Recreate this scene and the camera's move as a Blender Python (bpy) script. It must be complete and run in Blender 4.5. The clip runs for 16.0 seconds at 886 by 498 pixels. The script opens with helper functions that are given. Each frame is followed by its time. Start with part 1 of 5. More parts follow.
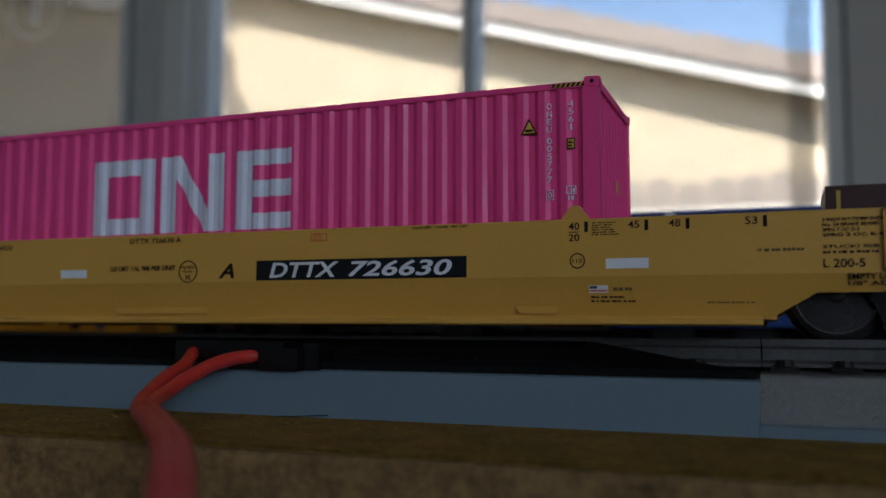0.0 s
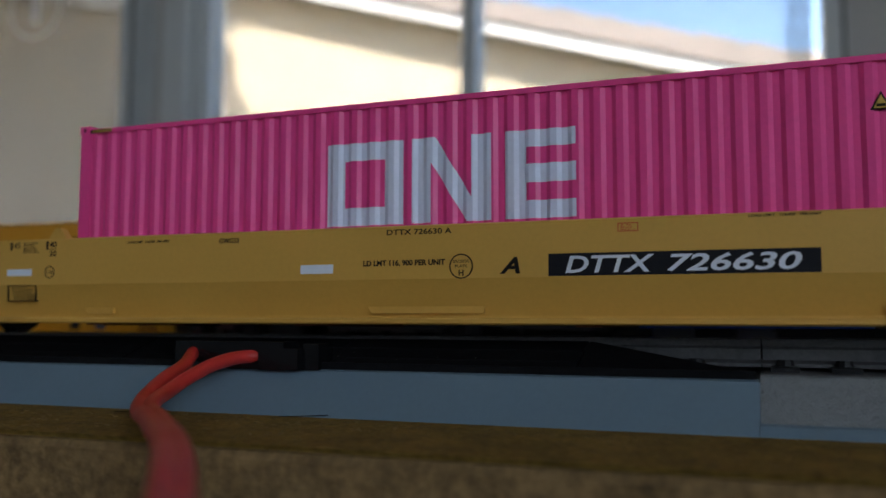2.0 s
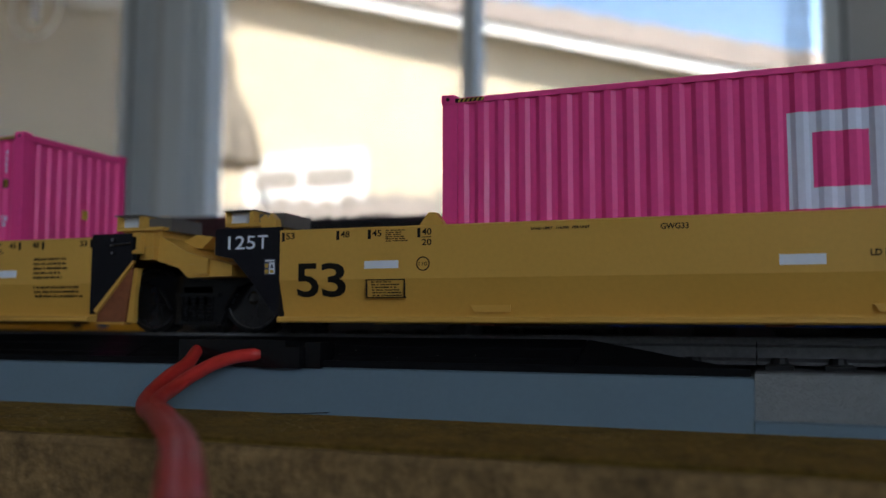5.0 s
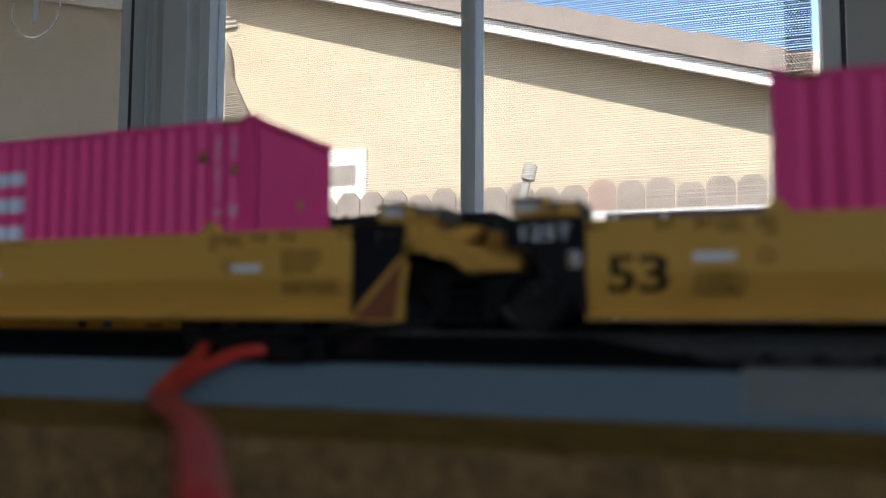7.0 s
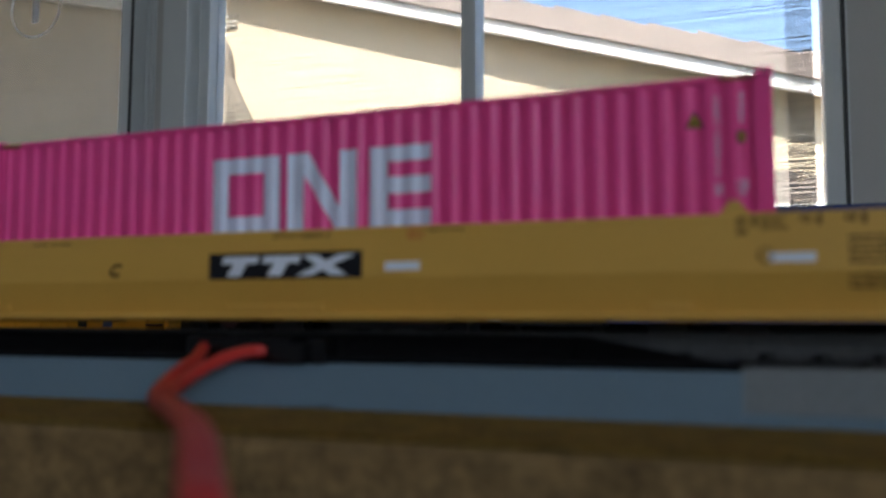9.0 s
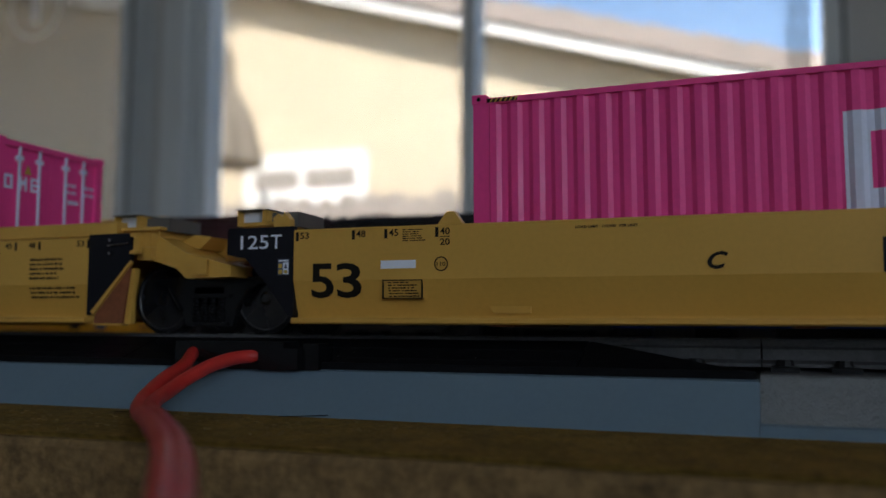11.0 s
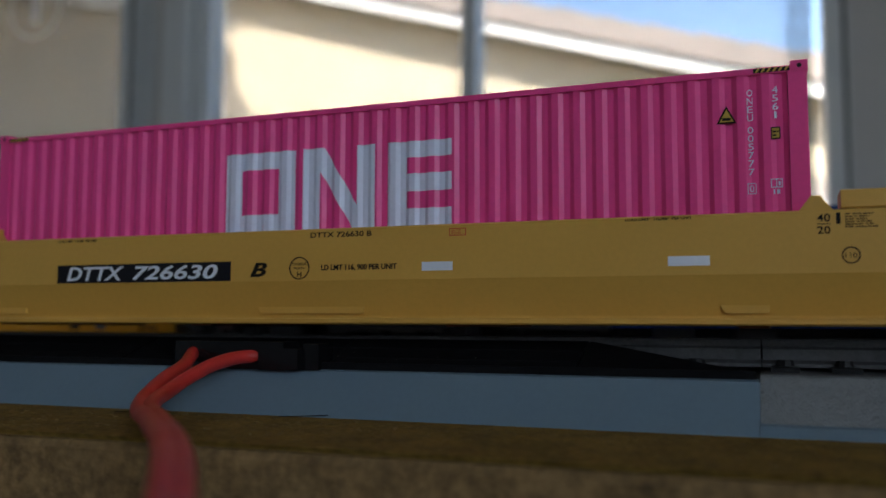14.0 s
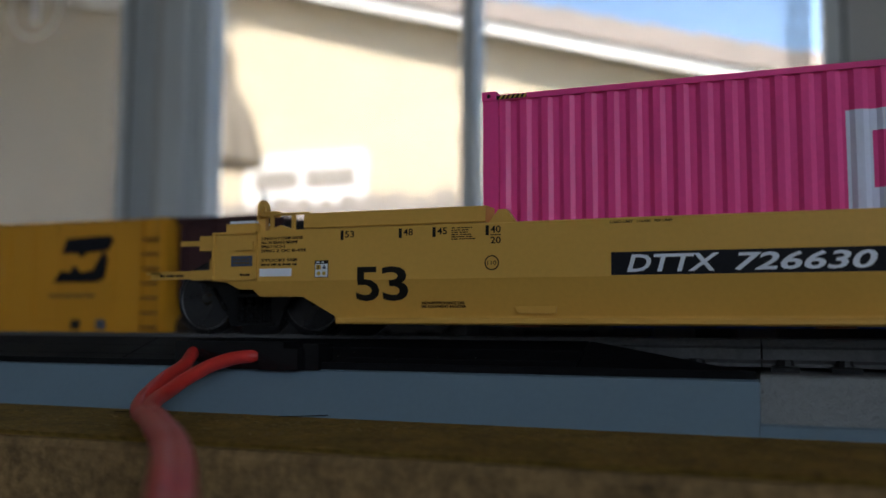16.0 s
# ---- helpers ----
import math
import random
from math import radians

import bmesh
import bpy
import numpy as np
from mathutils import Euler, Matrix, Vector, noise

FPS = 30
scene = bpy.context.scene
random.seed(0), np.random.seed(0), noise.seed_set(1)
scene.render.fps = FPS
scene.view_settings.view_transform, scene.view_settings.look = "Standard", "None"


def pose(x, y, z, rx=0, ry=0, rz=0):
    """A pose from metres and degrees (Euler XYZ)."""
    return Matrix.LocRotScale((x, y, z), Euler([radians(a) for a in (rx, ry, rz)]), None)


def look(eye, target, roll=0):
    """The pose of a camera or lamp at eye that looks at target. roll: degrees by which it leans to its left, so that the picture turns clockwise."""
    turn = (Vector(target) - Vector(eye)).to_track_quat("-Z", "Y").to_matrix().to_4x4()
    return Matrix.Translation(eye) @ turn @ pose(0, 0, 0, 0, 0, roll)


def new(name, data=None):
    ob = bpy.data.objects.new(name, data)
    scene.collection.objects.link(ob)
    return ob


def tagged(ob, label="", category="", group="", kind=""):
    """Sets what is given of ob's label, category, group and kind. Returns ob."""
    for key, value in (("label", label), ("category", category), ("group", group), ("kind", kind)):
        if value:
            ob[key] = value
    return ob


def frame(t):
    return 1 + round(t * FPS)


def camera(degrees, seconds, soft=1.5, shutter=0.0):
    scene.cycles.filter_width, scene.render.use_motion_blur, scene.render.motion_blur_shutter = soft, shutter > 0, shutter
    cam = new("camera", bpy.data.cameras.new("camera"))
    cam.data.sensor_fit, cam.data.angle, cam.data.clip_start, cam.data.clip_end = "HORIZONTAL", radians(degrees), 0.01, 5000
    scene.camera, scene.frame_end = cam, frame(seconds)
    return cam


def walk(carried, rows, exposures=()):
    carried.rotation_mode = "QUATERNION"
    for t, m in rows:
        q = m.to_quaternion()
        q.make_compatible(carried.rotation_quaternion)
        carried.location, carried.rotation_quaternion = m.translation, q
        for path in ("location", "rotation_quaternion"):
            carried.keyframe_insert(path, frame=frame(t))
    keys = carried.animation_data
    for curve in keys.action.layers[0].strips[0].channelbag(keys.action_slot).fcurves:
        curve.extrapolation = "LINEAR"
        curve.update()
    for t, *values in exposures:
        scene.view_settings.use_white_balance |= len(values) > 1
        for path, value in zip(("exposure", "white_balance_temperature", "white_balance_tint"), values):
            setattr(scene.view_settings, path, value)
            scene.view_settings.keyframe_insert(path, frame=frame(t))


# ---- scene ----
MM = 0.001

# ---- camera: a phone resting low before the track ----
cam = camera(52.64, 16.0, soft=1.5)
cam.data.dof.use_dof = True
APERTURE = 0.00095
cam.data.dof.aperture_fstop = cam.data.lens * MM / APERTURE

EYE = Vector((0.0, -65.56, 7.04)) * MM
WAY = Vector((-0.3508, 0.9325, 0.0863))


def stand(back, tilt=0.0):
    eye = EYE - WAY.normalized() * back * MM
    return look(eye, eye + WAY + Vector((0, 0, tilt)), 0.288)


NEAR, FAR = stand(0.0), stand(3.4, -0.001)
walk(cam, [(0, NEAR), (2, NEAR), (4.3, NEAR), (6.2, FAR), (7.5, FAR), (9.2, FAR), (10.0, NEAR), (11.6, NEAR),
           (11.9, FAR), (12.5, FAR), (13.5, FAR), (13.7, NEAR), (15, NEAR), (16, NEAR)],
     [(t, stops, 6300, 10) for t, stops in ((0, 1.76), (0.5, 1.9), (1, 1.97), (2, 2.17), (3, 2.27), (4, 2.27), (6.3, 1.74), (7, 1.7), (8, 1.74), (9, 2.12), (9.5, 2.12), (11.3, 1.75), (12.5, 1.7), (13.5, 1.95), (14, 2.02), (14.5, 2.13), (15.5, 2.18), (16, 1.98))])

# the focus hunts between the train and the window: the plane of focus rides on an empty
focus = new("focus")
focus.empty_display_size = 0.005
cam.data.dof.focus_object = focus
ON_TRAIN, ON_HOUSE = 0.069, 3.0


def focus_at(share):
    """Point on the lens axis; share 0 is the train, 1 the far view."""
    reach = 1 / ((1 - share) / ON_TRAIN + share / ON_HOUSE)
    return Matrix.Translation(EYE + WAY.normalized() * reach)


FOCUS = [(0, 0.0), (4.3, 0.0), (5.4, 0.0), (6.1, 0.75), (6.4, 0.92), (6.8, 1.0), (8.5, 1.0), (9.0, 0.75), (9.2, 0.55), (9.6, 0.0), (11.6, 0.0), (11.7, 0.1), (11.8, 0.7),
         (11.9, 0.95), (12.2, 1.0), (13.4, 1.0), (13.5, 0.92), (13.6, 0.1), (13.7, 0.0), (16, 0.0)]


def share_at(t):
    i = next(k for k in range(len(FOCUS) - 1) if FOCUS[k + 1][0] >= t)
    (a, p), (b, q) = FOCUS[i], FOCUS[i + 1]
    return p + (q - p) * (t - a) / (b - a)


walk(focus, [(i / 10, focus_at(share_at(i / 10))) for i in range(161)])

# ---- daylight ----
SUN_UP, SUN_TURN = radians(46), radians(168)
world = bpy.data.worlds.new("world")
scene.world = world
world.use_nodes = True
sky = world.node_tree.nodes.new("ShaderNodeTexSky")
sky.sky_type = "NISHITA"
sky.sun_disc = False
sky.sun_elevation = SUN_UP
sky.sun_rotation = SUN_TURN
world.node_tree.links.new(sky.outputs[0], world.node_tree.nodes["Background"].inputs[0])
world.node_tree.nodes["Background"].inputs[1].default_value = 0.15
sun = new("sun", bpy.data.lights.new("sun", "SUN"))
sun.data.energy, sun.data.angle, sun.data.color = 5.0, radians(0.5), (1, 0.94, 0.84)
toward = Vector((math.sin(SUN_TURN) * math.cos(SUN_UP), math.cos(SUN_TURN) * math.cos(SUN_UP), math.sin(SUN_UP)))
sun.matrix_world = look(toward * 20, (0, 0, 0))
# the sky's light through the wide window to the side behind the camera
door_light = new("daylight_in_door", bpy.data.lights.new("daylight_in_door", "AREA"))
door_light.data.shape, door_light.data.size, door_light.data.size_y = "RECTANGLE", 1.8, 1.0
door_light.data.energy, door_light.data.color = 7.2, (0.80, 0.90, 1.0)
door_light.matrix_world = look((2.56, -3.0, 0.92), (0, -3.0, 0.92))


# ---- materials ----
def material(name, rgb, rough=0.5, metal=0.0, grain=900.0, vary=0.12, stain=60.0, bump=0.0, bump_scale=None, coat=0.0, spec=0.5, cells=False):
    m = bpy.data.materials.new(name)
    m.use_nodes = True
    n, l = m.node_tree.nodes, m.node_tree.links
    b = n["Principled BSDF"]
    tc = n.new("ShaderNodeTexCoord")
    fine, broad = n.new("ShaderNodeTexNoise"), n.new("ShaderNodeTexNoise")
    fine.inputs["Scale"].default_value, broad.inputs["Scale"].default_value = grain, stain
    fine.inputs["Detail"].default_value, broad.inputs["Detail"].default_value = 3, 4
    l.new(tc.outputs["Object"], fine.inputs["Vector"]), l.new(tc.outputs["Object"], broad.inputs["Vector"])
    mix = n.new("ShaderNodeMath")
    mix.operation = "ADD"
    l.new(fine.outputs["Fac"], mix.inputs[0]), l.new(broad.outputs["Fac"], mix.inputs[1])
    ramp = n.new("ShaderNodeMapRange")
    ramp.inputs[1].default_value, ramp.inputs[2].default_value = 0.6, 1.4
    ramp.inputs[3].default_value, ramp.inputs[4].default_value = 1 - vary, 1 + vary
    l.new(mix.outputs[0], ramp.inputs[0])
    tint = n.new("ShaderNodeVectorMath")
    tint.operation = "SCALE"
    tint.inputs[0].default_value = rgb
    l.new(ramp.outputs[0], tint.inputs["Scale"])
    l.new(tint.outputs[0], b.inputs["Base Color"])
    rr = n.new("ShaderNodeMapRange")
    rr.inputs[1].default_value, rr.inputs[2].default_value = 0.3, 0.7
    rr.inputs[3].default_value, rr.inputs[4].default_value = max(rough - 0.08, 0.02), min(rough + 0.08, 1)
    l.new(broad.outputs["Fac"], rr.inputs[0])
    l.new(rr.outputs[0], b.inputs["Roughness"])
    b.inputs["Metallic"].default_value = metal
    b.inputs["Coat Weight"].default_value = coat
    b.inputs["Specular IOR Level"].default_value = spec
    if bump:
        bp = n.new("ShaderNodeBump")
        bp.inputs["Strength"].default_value = 0.6
        bp.inputs["Distance"].default_value = bump
        src = fine
        if bump_scale:
            src = n.new("ShaderNodeTexVoronoi" if cells else "ShaderNodeTexNoise")
            src.inputs["Scale"].default_value = bump_scale
            src.inputs["Detail"].default_value = 0 if cells else 3
            l.new(tc.outputs["Object"], src.inputs["Vector"])
        l.new(src.outputs["Distance" if cells else "Fac"], bp.inputs["Height"])
        l.new(bp.outputs[0], b.inputs["Normal"])
    return m


YELLOW = material("yellow_car_paint", (0.66, 0.375, 0.072), 0.42, grain=2500, vary=0.05, stain=90, bump=0.00001)
PINK = material("magenta_paint", (0.90, 0.068, 0.30), 0.44, grain=2500, vary=0.06, stain=120, bump=0.00001, spec=0.42)
PALE = material("pale_print", (0.74, 0.78, 0.94), 0.5, grain=3000, vary=0.05, stain=200)
BLACK = material("black_print", (0.010, 0.010, 0.014), 0.6, grain=3000, vary=0.2, stain=200, spec=0.2)
INK = material("dark_ink", (0.012, 0.010, 0.008), 0.7, grain=3000, vary=0.2, stain=200, spec=0.2)
FAINT = material("faint_ink", (0.13, 0.085, 0.03), 0.6, grain=3000, vary=0.2, stain=200)
RED_INK = material("red_ink", (0.55, 0.05, 0.02), 0.6, grain=3000, vary=0.15, stain=200)
WHITE = material("white_print", (0.80, 0.85, 0.94), 0.45, grain=3000, vary=0.04, stain=200)
BLUE_INK = material("blue_grey_print", (0.07, 0.09, 0.14), 0.5, grain=3000, vary=0.2, stain=300)
GOLD = material("warning_yellow", (0.55, 0.36, 0.05), 0.5, grain=3000, vary=0.1, stain=300)
BLACK_PLASTIC = material("black_plastic", (0.007, 0.007, 0.008), 0.17, grain=2000, vary=0.2, stain=150, bump=0.000006, bump_scale=900, spec=0.3)
DECK_PLASTIC = material("dull_black_plastic", (0.007, 0.007, 0.008), 0.5, grain=2500, vary=0.3, stain=120, bump=0.00004, bump_scale=1800, spec=0.08)
SLEEPER = material("worn_black_sleeper", (0.012, 0.012, 0.013), 0.42, grain=2500, vary=0.35, stain=150, bump=0.00005, bump_scale=2200, spec=0.25)
GASKET = material("dark_window_gasket", (0.05, 0.05, 0.055), 0.6, grain=300, vary=0.1, stain=20)
# tan dark enough to pass for the wall's curved shadow
SHADOW_TAN = material("shadow_tan", (0.21, 0.175, 0.13), 0.9, grain=90, vary=0.15, stain=6, bump=0.002, bump_scale=60)
RED_BOARD = material("faded_red_board", (0.36, 0.26, 0.215), 0.85, grain=60, vary=0.2, stain=7, bump=0.003, bump_scale=40)
WHEEL_METAL = material("blackened_wheel_metal", (0.06, 0.06, 0.066), 0.3, metal=0.8, grain=2000, vary=0.15, stain=300)
TREAD_METAL = material("bright_wheel_metal", (0.4, 0.4, 0.42), 0.25, metal=1.0, grain=2000, vary=0.1, stain=300)
DISC = material("burnished_wheel_face", (0.012, 0.012, 0.014), 0.24, grain=2000, vary=0.2, stain=300, coat=0.6, spec=0.6)
# brighter metal for the highlight ring round each wheel face
RIM_GLINT = material("rim_highlight", (0.16, 0.16, 0.165), 0.35, metal=0.9, grain=2500, vary=0.5, stain=500)
RAIL_METAL = material("nickel_rail", (0.2, 0.195, 0.19), 0.5, metal=1.0, grain=1500, vary=0.1, stain=80)
# nickel rail sides, darkened for the dim room they would reflect
RAIL_WEB = material("dimmed_rail_side", (0.085, 0.085, 0.088), 0.6, metal=0.2, grain=2500, vary=0.35, stain=200, bump=0.00008, bump_scale=2500)
ROADBED = material("blue_grey_plastic", (0.14, 0.205, 0.265), 0.42, grain=2200, vary=0.05, stain=60, bump=0.00002, bump_scale=900)
ROADBED_ROUGH = material("pebbled_grey_plastic", (0.20, 0.215, 0.225), 0.6, grain=2000, vary=0.12, stain=80, bump=0.00016, bump_scale=5200, spec=0.35, cells=True)
RED_WIRE = material("red_wire_jacket", (0.58, 0.034, 0.028), 0.4, grain=1500, vary=0.08, stain=200, bump=0.00002)
BOARD_TOP = material("ochre_painted_board", (0.22, 0.14, 0.032), 0.95, grain=1600, vary=0.55, stain=260, bump=0.0004, bump_scale=1300, spec=0.15)
BOARD_EDGE = material("raw_board_edge", (0.22, 0.14, 0.062), 0.95, grain=1500, vary=0.55, stain=420, bump=0.0005, bump_scale=1200, spec=0.15)
GREY_ROOF = material("grey_platform_top", (0.12, 0.11, 0.10), 0.5, grain=1500, vary=0.1, stain=200)
RUST = material("rust_brown_primer", (0.23, 0.075, 0.03), 0.6, grain=2000, vary=0.25, stain=300)
REEFER = material("orange_yellow_paint", (0.62, 0.28, 0.016), 0.45, grain=1500, vary=0.07, stain=60)
MAROON = material("dark_maroon_paint", (0.05, 0.016, 0.017), 0.5, grain=1500, vary=0.15, stain=80)
DARK_CAR = material("weathered_black_paint", (0.012, 0.012, 0.014), 0.5, grain=1500, vary=0.2, stain=80)
BLUE_CAR = material("deep_blue_paint", (0.012, 0.05, 0.22), 0.4, grain=1500, vary=0.08, stain=80)
FRAME = material("white_vinyl_frame", (0.66, 0.70, 0.73), 0.4, grain=300, vary=0.03, stain=12)
WALL = material("off_white_wall_paint", (0.52, 0.52, 0.52), 0.7, grain=250, vary=0.04, stain=5, bump=0.0006, bump_scale=180)
CEILING = material("white_ceiling_paint", (0.75, 0.75, 0.73), 0.8, grain=150, vary=0.03, stain=4)
CARPET = material("beige_carpet", (0.32, 0.27, 0.21), 0.95, grain=400, vary=0.2, stain=6, bump=0.002, bump_scale=300)
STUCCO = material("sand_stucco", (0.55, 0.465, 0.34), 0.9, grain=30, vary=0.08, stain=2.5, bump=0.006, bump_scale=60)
# stucco with the wing's shade put into its colour
STUCCO_SHADE = material("shaded_stucco", (0.30, 0.26, 0.20), 0.9, grain=30, vary=0.12, stain=2.5, bump=0.006, bump_scale=60)
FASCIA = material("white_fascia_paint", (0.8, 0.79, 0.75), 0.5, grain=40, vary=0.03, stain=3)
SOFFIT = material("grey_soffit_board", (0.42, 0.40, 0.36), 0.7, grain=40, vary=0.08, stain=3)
TILE = material("grey_brown_roof_tile", (0.30, 0.25, 0.22), 0.85, grain=40, vary=0.2, stain=4, bump=0.004, bump_scale=50)
PICKET = material("weathered_fence_wood", (0.29, 0.25, 0.215), 0.85, grain=60, vary=0.25, stain=7, bump=0.003, bump_scale=40)
GROUND = material("dry_earth", (0.24, 0.20, 0.14), 0.95, grain=30, vary=0.3, stain=1.2, bump=0.01, bump_scale=20)
GRIT = material("sandy_grit", (0.19, 0.125, 0.04), 0.95, grain=2000, vary=0.5, stain=300, spec=0.15)
BALLAST = material("dark_grey_ballast", (0.10, 0.10, 0.105), 0.85, grain=1500, vary=0.5, stain=200, bump=0.0003, bump_scale=1800, spec=0.25)
SCREEN = material("grey_brown_screen_yarn", (0.30, 0.27, 0.24), 0.85, grain=800, vary=0.15, stain=30)
STICKER = material("frosted_sticker", (0.85, 0.86, 0.88), 0.9, grain=300, vary=0.03, stain=20)
STICKER.node_tree.nodes["Principled BSDF"].inputs["Transmission Weight"].default_value = 0.75
PANE = bpy.data.materials.new("window_glass")
PANE.use_nodes = True
PANE.node_tree.nodes["Principled BSDF"].inputs["Transmission Weight"].default_value = 1.0
PANE.node_tree.nodes["Principled BSDF"].inputs["Roughness"].default_value = 0.0
PANE.node_tree.nodes["Principled BSDF"].inputs["IOR"].default_value = 1.01


# ---- mesh helpers: millimetres in, metres out ----
def box(bm, x0, x1, y0, y1, z0, z1):
    vs = [bm.verts.new((x, y, z)) for x in (x0, x1) for y in (y0, y1) for z in (z0, z1)]
    for a in ((0, 1, 3, 2), (4, 6, 7, 5), (0, 4, 5, 1), (2, 3, 7, 6), (0, 2, 6, 4), (1, 5, 7, 3)):
        bm.faces.new([vs[i] for i in a])
    return bm


def prism(bm, pts, lo, hi, axis="y"):
    """A polygon drawn in the two other axes, drawn out along the given one."""
    def at(p, v):
        return {"x": (v, p[0], p[1]), "y": (p[0], v, p[1]), "z": (p[0], p[1], v)}[axis]
    a, b = [bm.verts.new(at(p, lo)) for p in pts], [bm.verts.new(at(p, hi)) for p in pts]
    k = len(pts)
    bm.faces.new(a), bm.faces.new(b[::-1])
    for i in range(k):
        bm.faces.new((a[i], b[i], b[(i + 1) % k], a[(i + 1) % k]))
    return bm


def rod(bm, p, q, r, sides=12, r2=None):
    p, q = Vector(p), Vector(q)
    turn = (q - p).to_track_quat("Z", "Y").to_matrix().to_4x4()
    bmesh.ops.create_cone(bm, cap_ends=True, segments=sides, radius1=r, radius2=r if r2 is None else r2, depth=(q - p).length,
                          matrix=Matrix.Translation((p + q) / 2) @ turn)
    return bm


def lathe(bm, prof, sides=32, axis="y"):
    """Rings of (radius, offset) turned round an axis."""
    rings = []
    for r, o in prof:
        ring = []
        for i in range(sides):
            a = 2 * math.pi * i / sides
            u, v = r * math.cos(a), r * math.sin(a)
            ring.append(bm.verts.new((u, o, v) if axis == "y" else (u, v, o)))
        rings.append(ring)
    for a, b in zip(rings, rings[1:]):
        for i in range(sides):
            bm.faces.new((a[i], a[(i + 1) % sides], b[(i + 1) % sides], b[i]))
    bm.faces.new(rings[0][::-1]), bm.faces.new(rings[-1])
    return bm


def soften(bm, w, seg=1):
    bmesh.ops.bevel(bm, geom=[e for e in bm.edges if len(e.link_faces) == 2 and e.calc_face_angle(0) > 0.5], offset=w, segments=seg,
                    affect="EDGES", clamp_overlap=True)
    return bm


def part(name, bm, mat, parent=None, label="", unit=MM, smooth=False):
    bmesh.ops.recalc_face_normals(bm, faces=bm.faces)
    bmesh.ops.scale(bm, vec=(unit, unit, unit), verts=bm.verts)
    me = bpy.data.meshes.new(name)
    bm.to_mesh(me)
    bm.free()
    me.materials.append(mat)
    if smooth:
        me.shade_smooth()
    ob = new(name, me)
    if parent is not None:
        ob.parent = parent
    return tagged(ob, label) if label else ob


def B():
    return bmesh.new()


def thing(name, at, label, category, group="", kind=""):
    ob = new(name)
    ob.empty_display_size = 0.01
    ob.location = Vector(at) * MM
    return tagged(ob, label, category, group, kind)


def letters(name, words, x0, x1, z0, z1, mat, parent, surface, bold=0.0, slant=0.0, upright=True):
    """Lettering in the built-in font, fitted to a box on a side; surface gives the y at a height."""
    cu = bpy.data.curves.new(name, "FONT")
    cu.body, cu.size, cu.offset, cu.shear, cu.resolution_u = words, 1.0, bold, slant, 3
    tmp = bpy.data.objects.new(name, cu)
    me = bpy.data.meshes.new_from_object(tmp)
    bpy.data.objects.remove(tmp)
    bm = B()
    bm.from_mesh(me)
    bpy.data.meshes.remove(me)
    xs, ys = [v.co.x for v in bm.verts], [v.co.y for v in bm.verts]
    ax, ay = (x1 - x0) / (max(xs) - min(xs)), (z1 - z0) / (max(ys) - min(ys))
    mx, my = min(xs), min(ys)
    for v in bm.verts:
        v.co = Vector((x0 + (v.co.x - mx) * ax, 0, z0 + (v.co.y - my) * ay))
    bmesh.ops.bisect_plane(bm, geom=bm.verts[:] + bm.edges[:] + bm.faces[:], plane_co=(0, 0, CREASE), plane_no=(0, 0, 1))
    for f in bm.faces:
        f.smooth = False
    out = bmesh.ops.extrude_face_region(bm, geom=bm.faces[:])
    front = {g for g in out["geom"] if isinstance(g, bmesh.types.BMVert)}
    for v in bm.verts:
        v.co.y = surface(v.co.z) - (0.035 if v in front else -0.02)
    return part(name, bm, mat, parent)


def bars(name, lines, x0, x1, z0, z1, mat, parent, surface, seed=1):
    """Lines of illegible small print as rows of plain short bars."""
    rnd, bm = random.Random(seed), B()
    step = (z1 - z0) / lines
    for i in range(lines):
        z, x = z1 - (i + 0.8) * step, x0
        end = x1 - (x1 - x0) * rnd.choice((0, 0.05, 0.15, 0.3))
        while x < end - 0.1:
            w = min(rnd.uniform(0.12, 0.34), end - x)
            zz = z + 0.28 * step
            y = surface(zz)
            box(bm, x, x + w, y - 0.03, y + 0.02, z + step * rnd.uniform(0, 0.06), z + step * rnd.uniform(0.42, 0.52))
            x += w + rnd.choice((0.045, 0.05, 0.16))
    return part(name, bm, mat, parent)


def patch(name, x0, x1, z0, z1, mat, parent, surface, lift=0.02):
    y0, y1 = surface(z0), surface(z1)
    bm = prism(B(), [(y0 - lift, z0), (y1 - lift, z1), (y1 + 0.03, z1), (y0 + 0.03, z0)], x0, x1, "x")
    return part(name, bm, mat, parent)


def ring(name, x, z, r, w, mat, parent, surface, sides=32):
    bm = B()
    y = surface(z)
    pts = [(math.cos(2 * math.pi * i / sides), math.sin(2 * math.pi * i / sides)) for i in range(sides)]
    loops = [[bm.verts.new((x + c * q, y + d, z + s * q)) for c, s in pts] for q, d in ((r, 0.02), (r, -0.03), (r - w, -0.03), (r - w, 0.02))]
    for a, b in zip(loops, loops[1:]):
        for i in range(sides):
            bm.faces.new((a[i], a[(i + 1) % sides], b[(i + 1) % sides], b[i]))
    return part(name, bm, mat, parent)


# ---- the train: an articulated three-unit container car, scale 1:160 ----
RAIL, MID = 6.23, 10.37          # rail top above the board, track's middle
HALF, CREASE, TOP = 10.37, 4.55, 8.85
RIM = TOP
LEAN = 0.95                      # how far the side leans in below its crease
WHEEL = 3.25
REACH = 0.85                     # how much longer the sides are towards a shared truck ahead
PITCH = 126.2
START = (-50.8, -175.6, -301.8)  # units A, C, B at the clip's start


def side_y(z):
    return -HALF if z >= CREASE else -HALF + LEAN * (CREASE - z) / 2.9


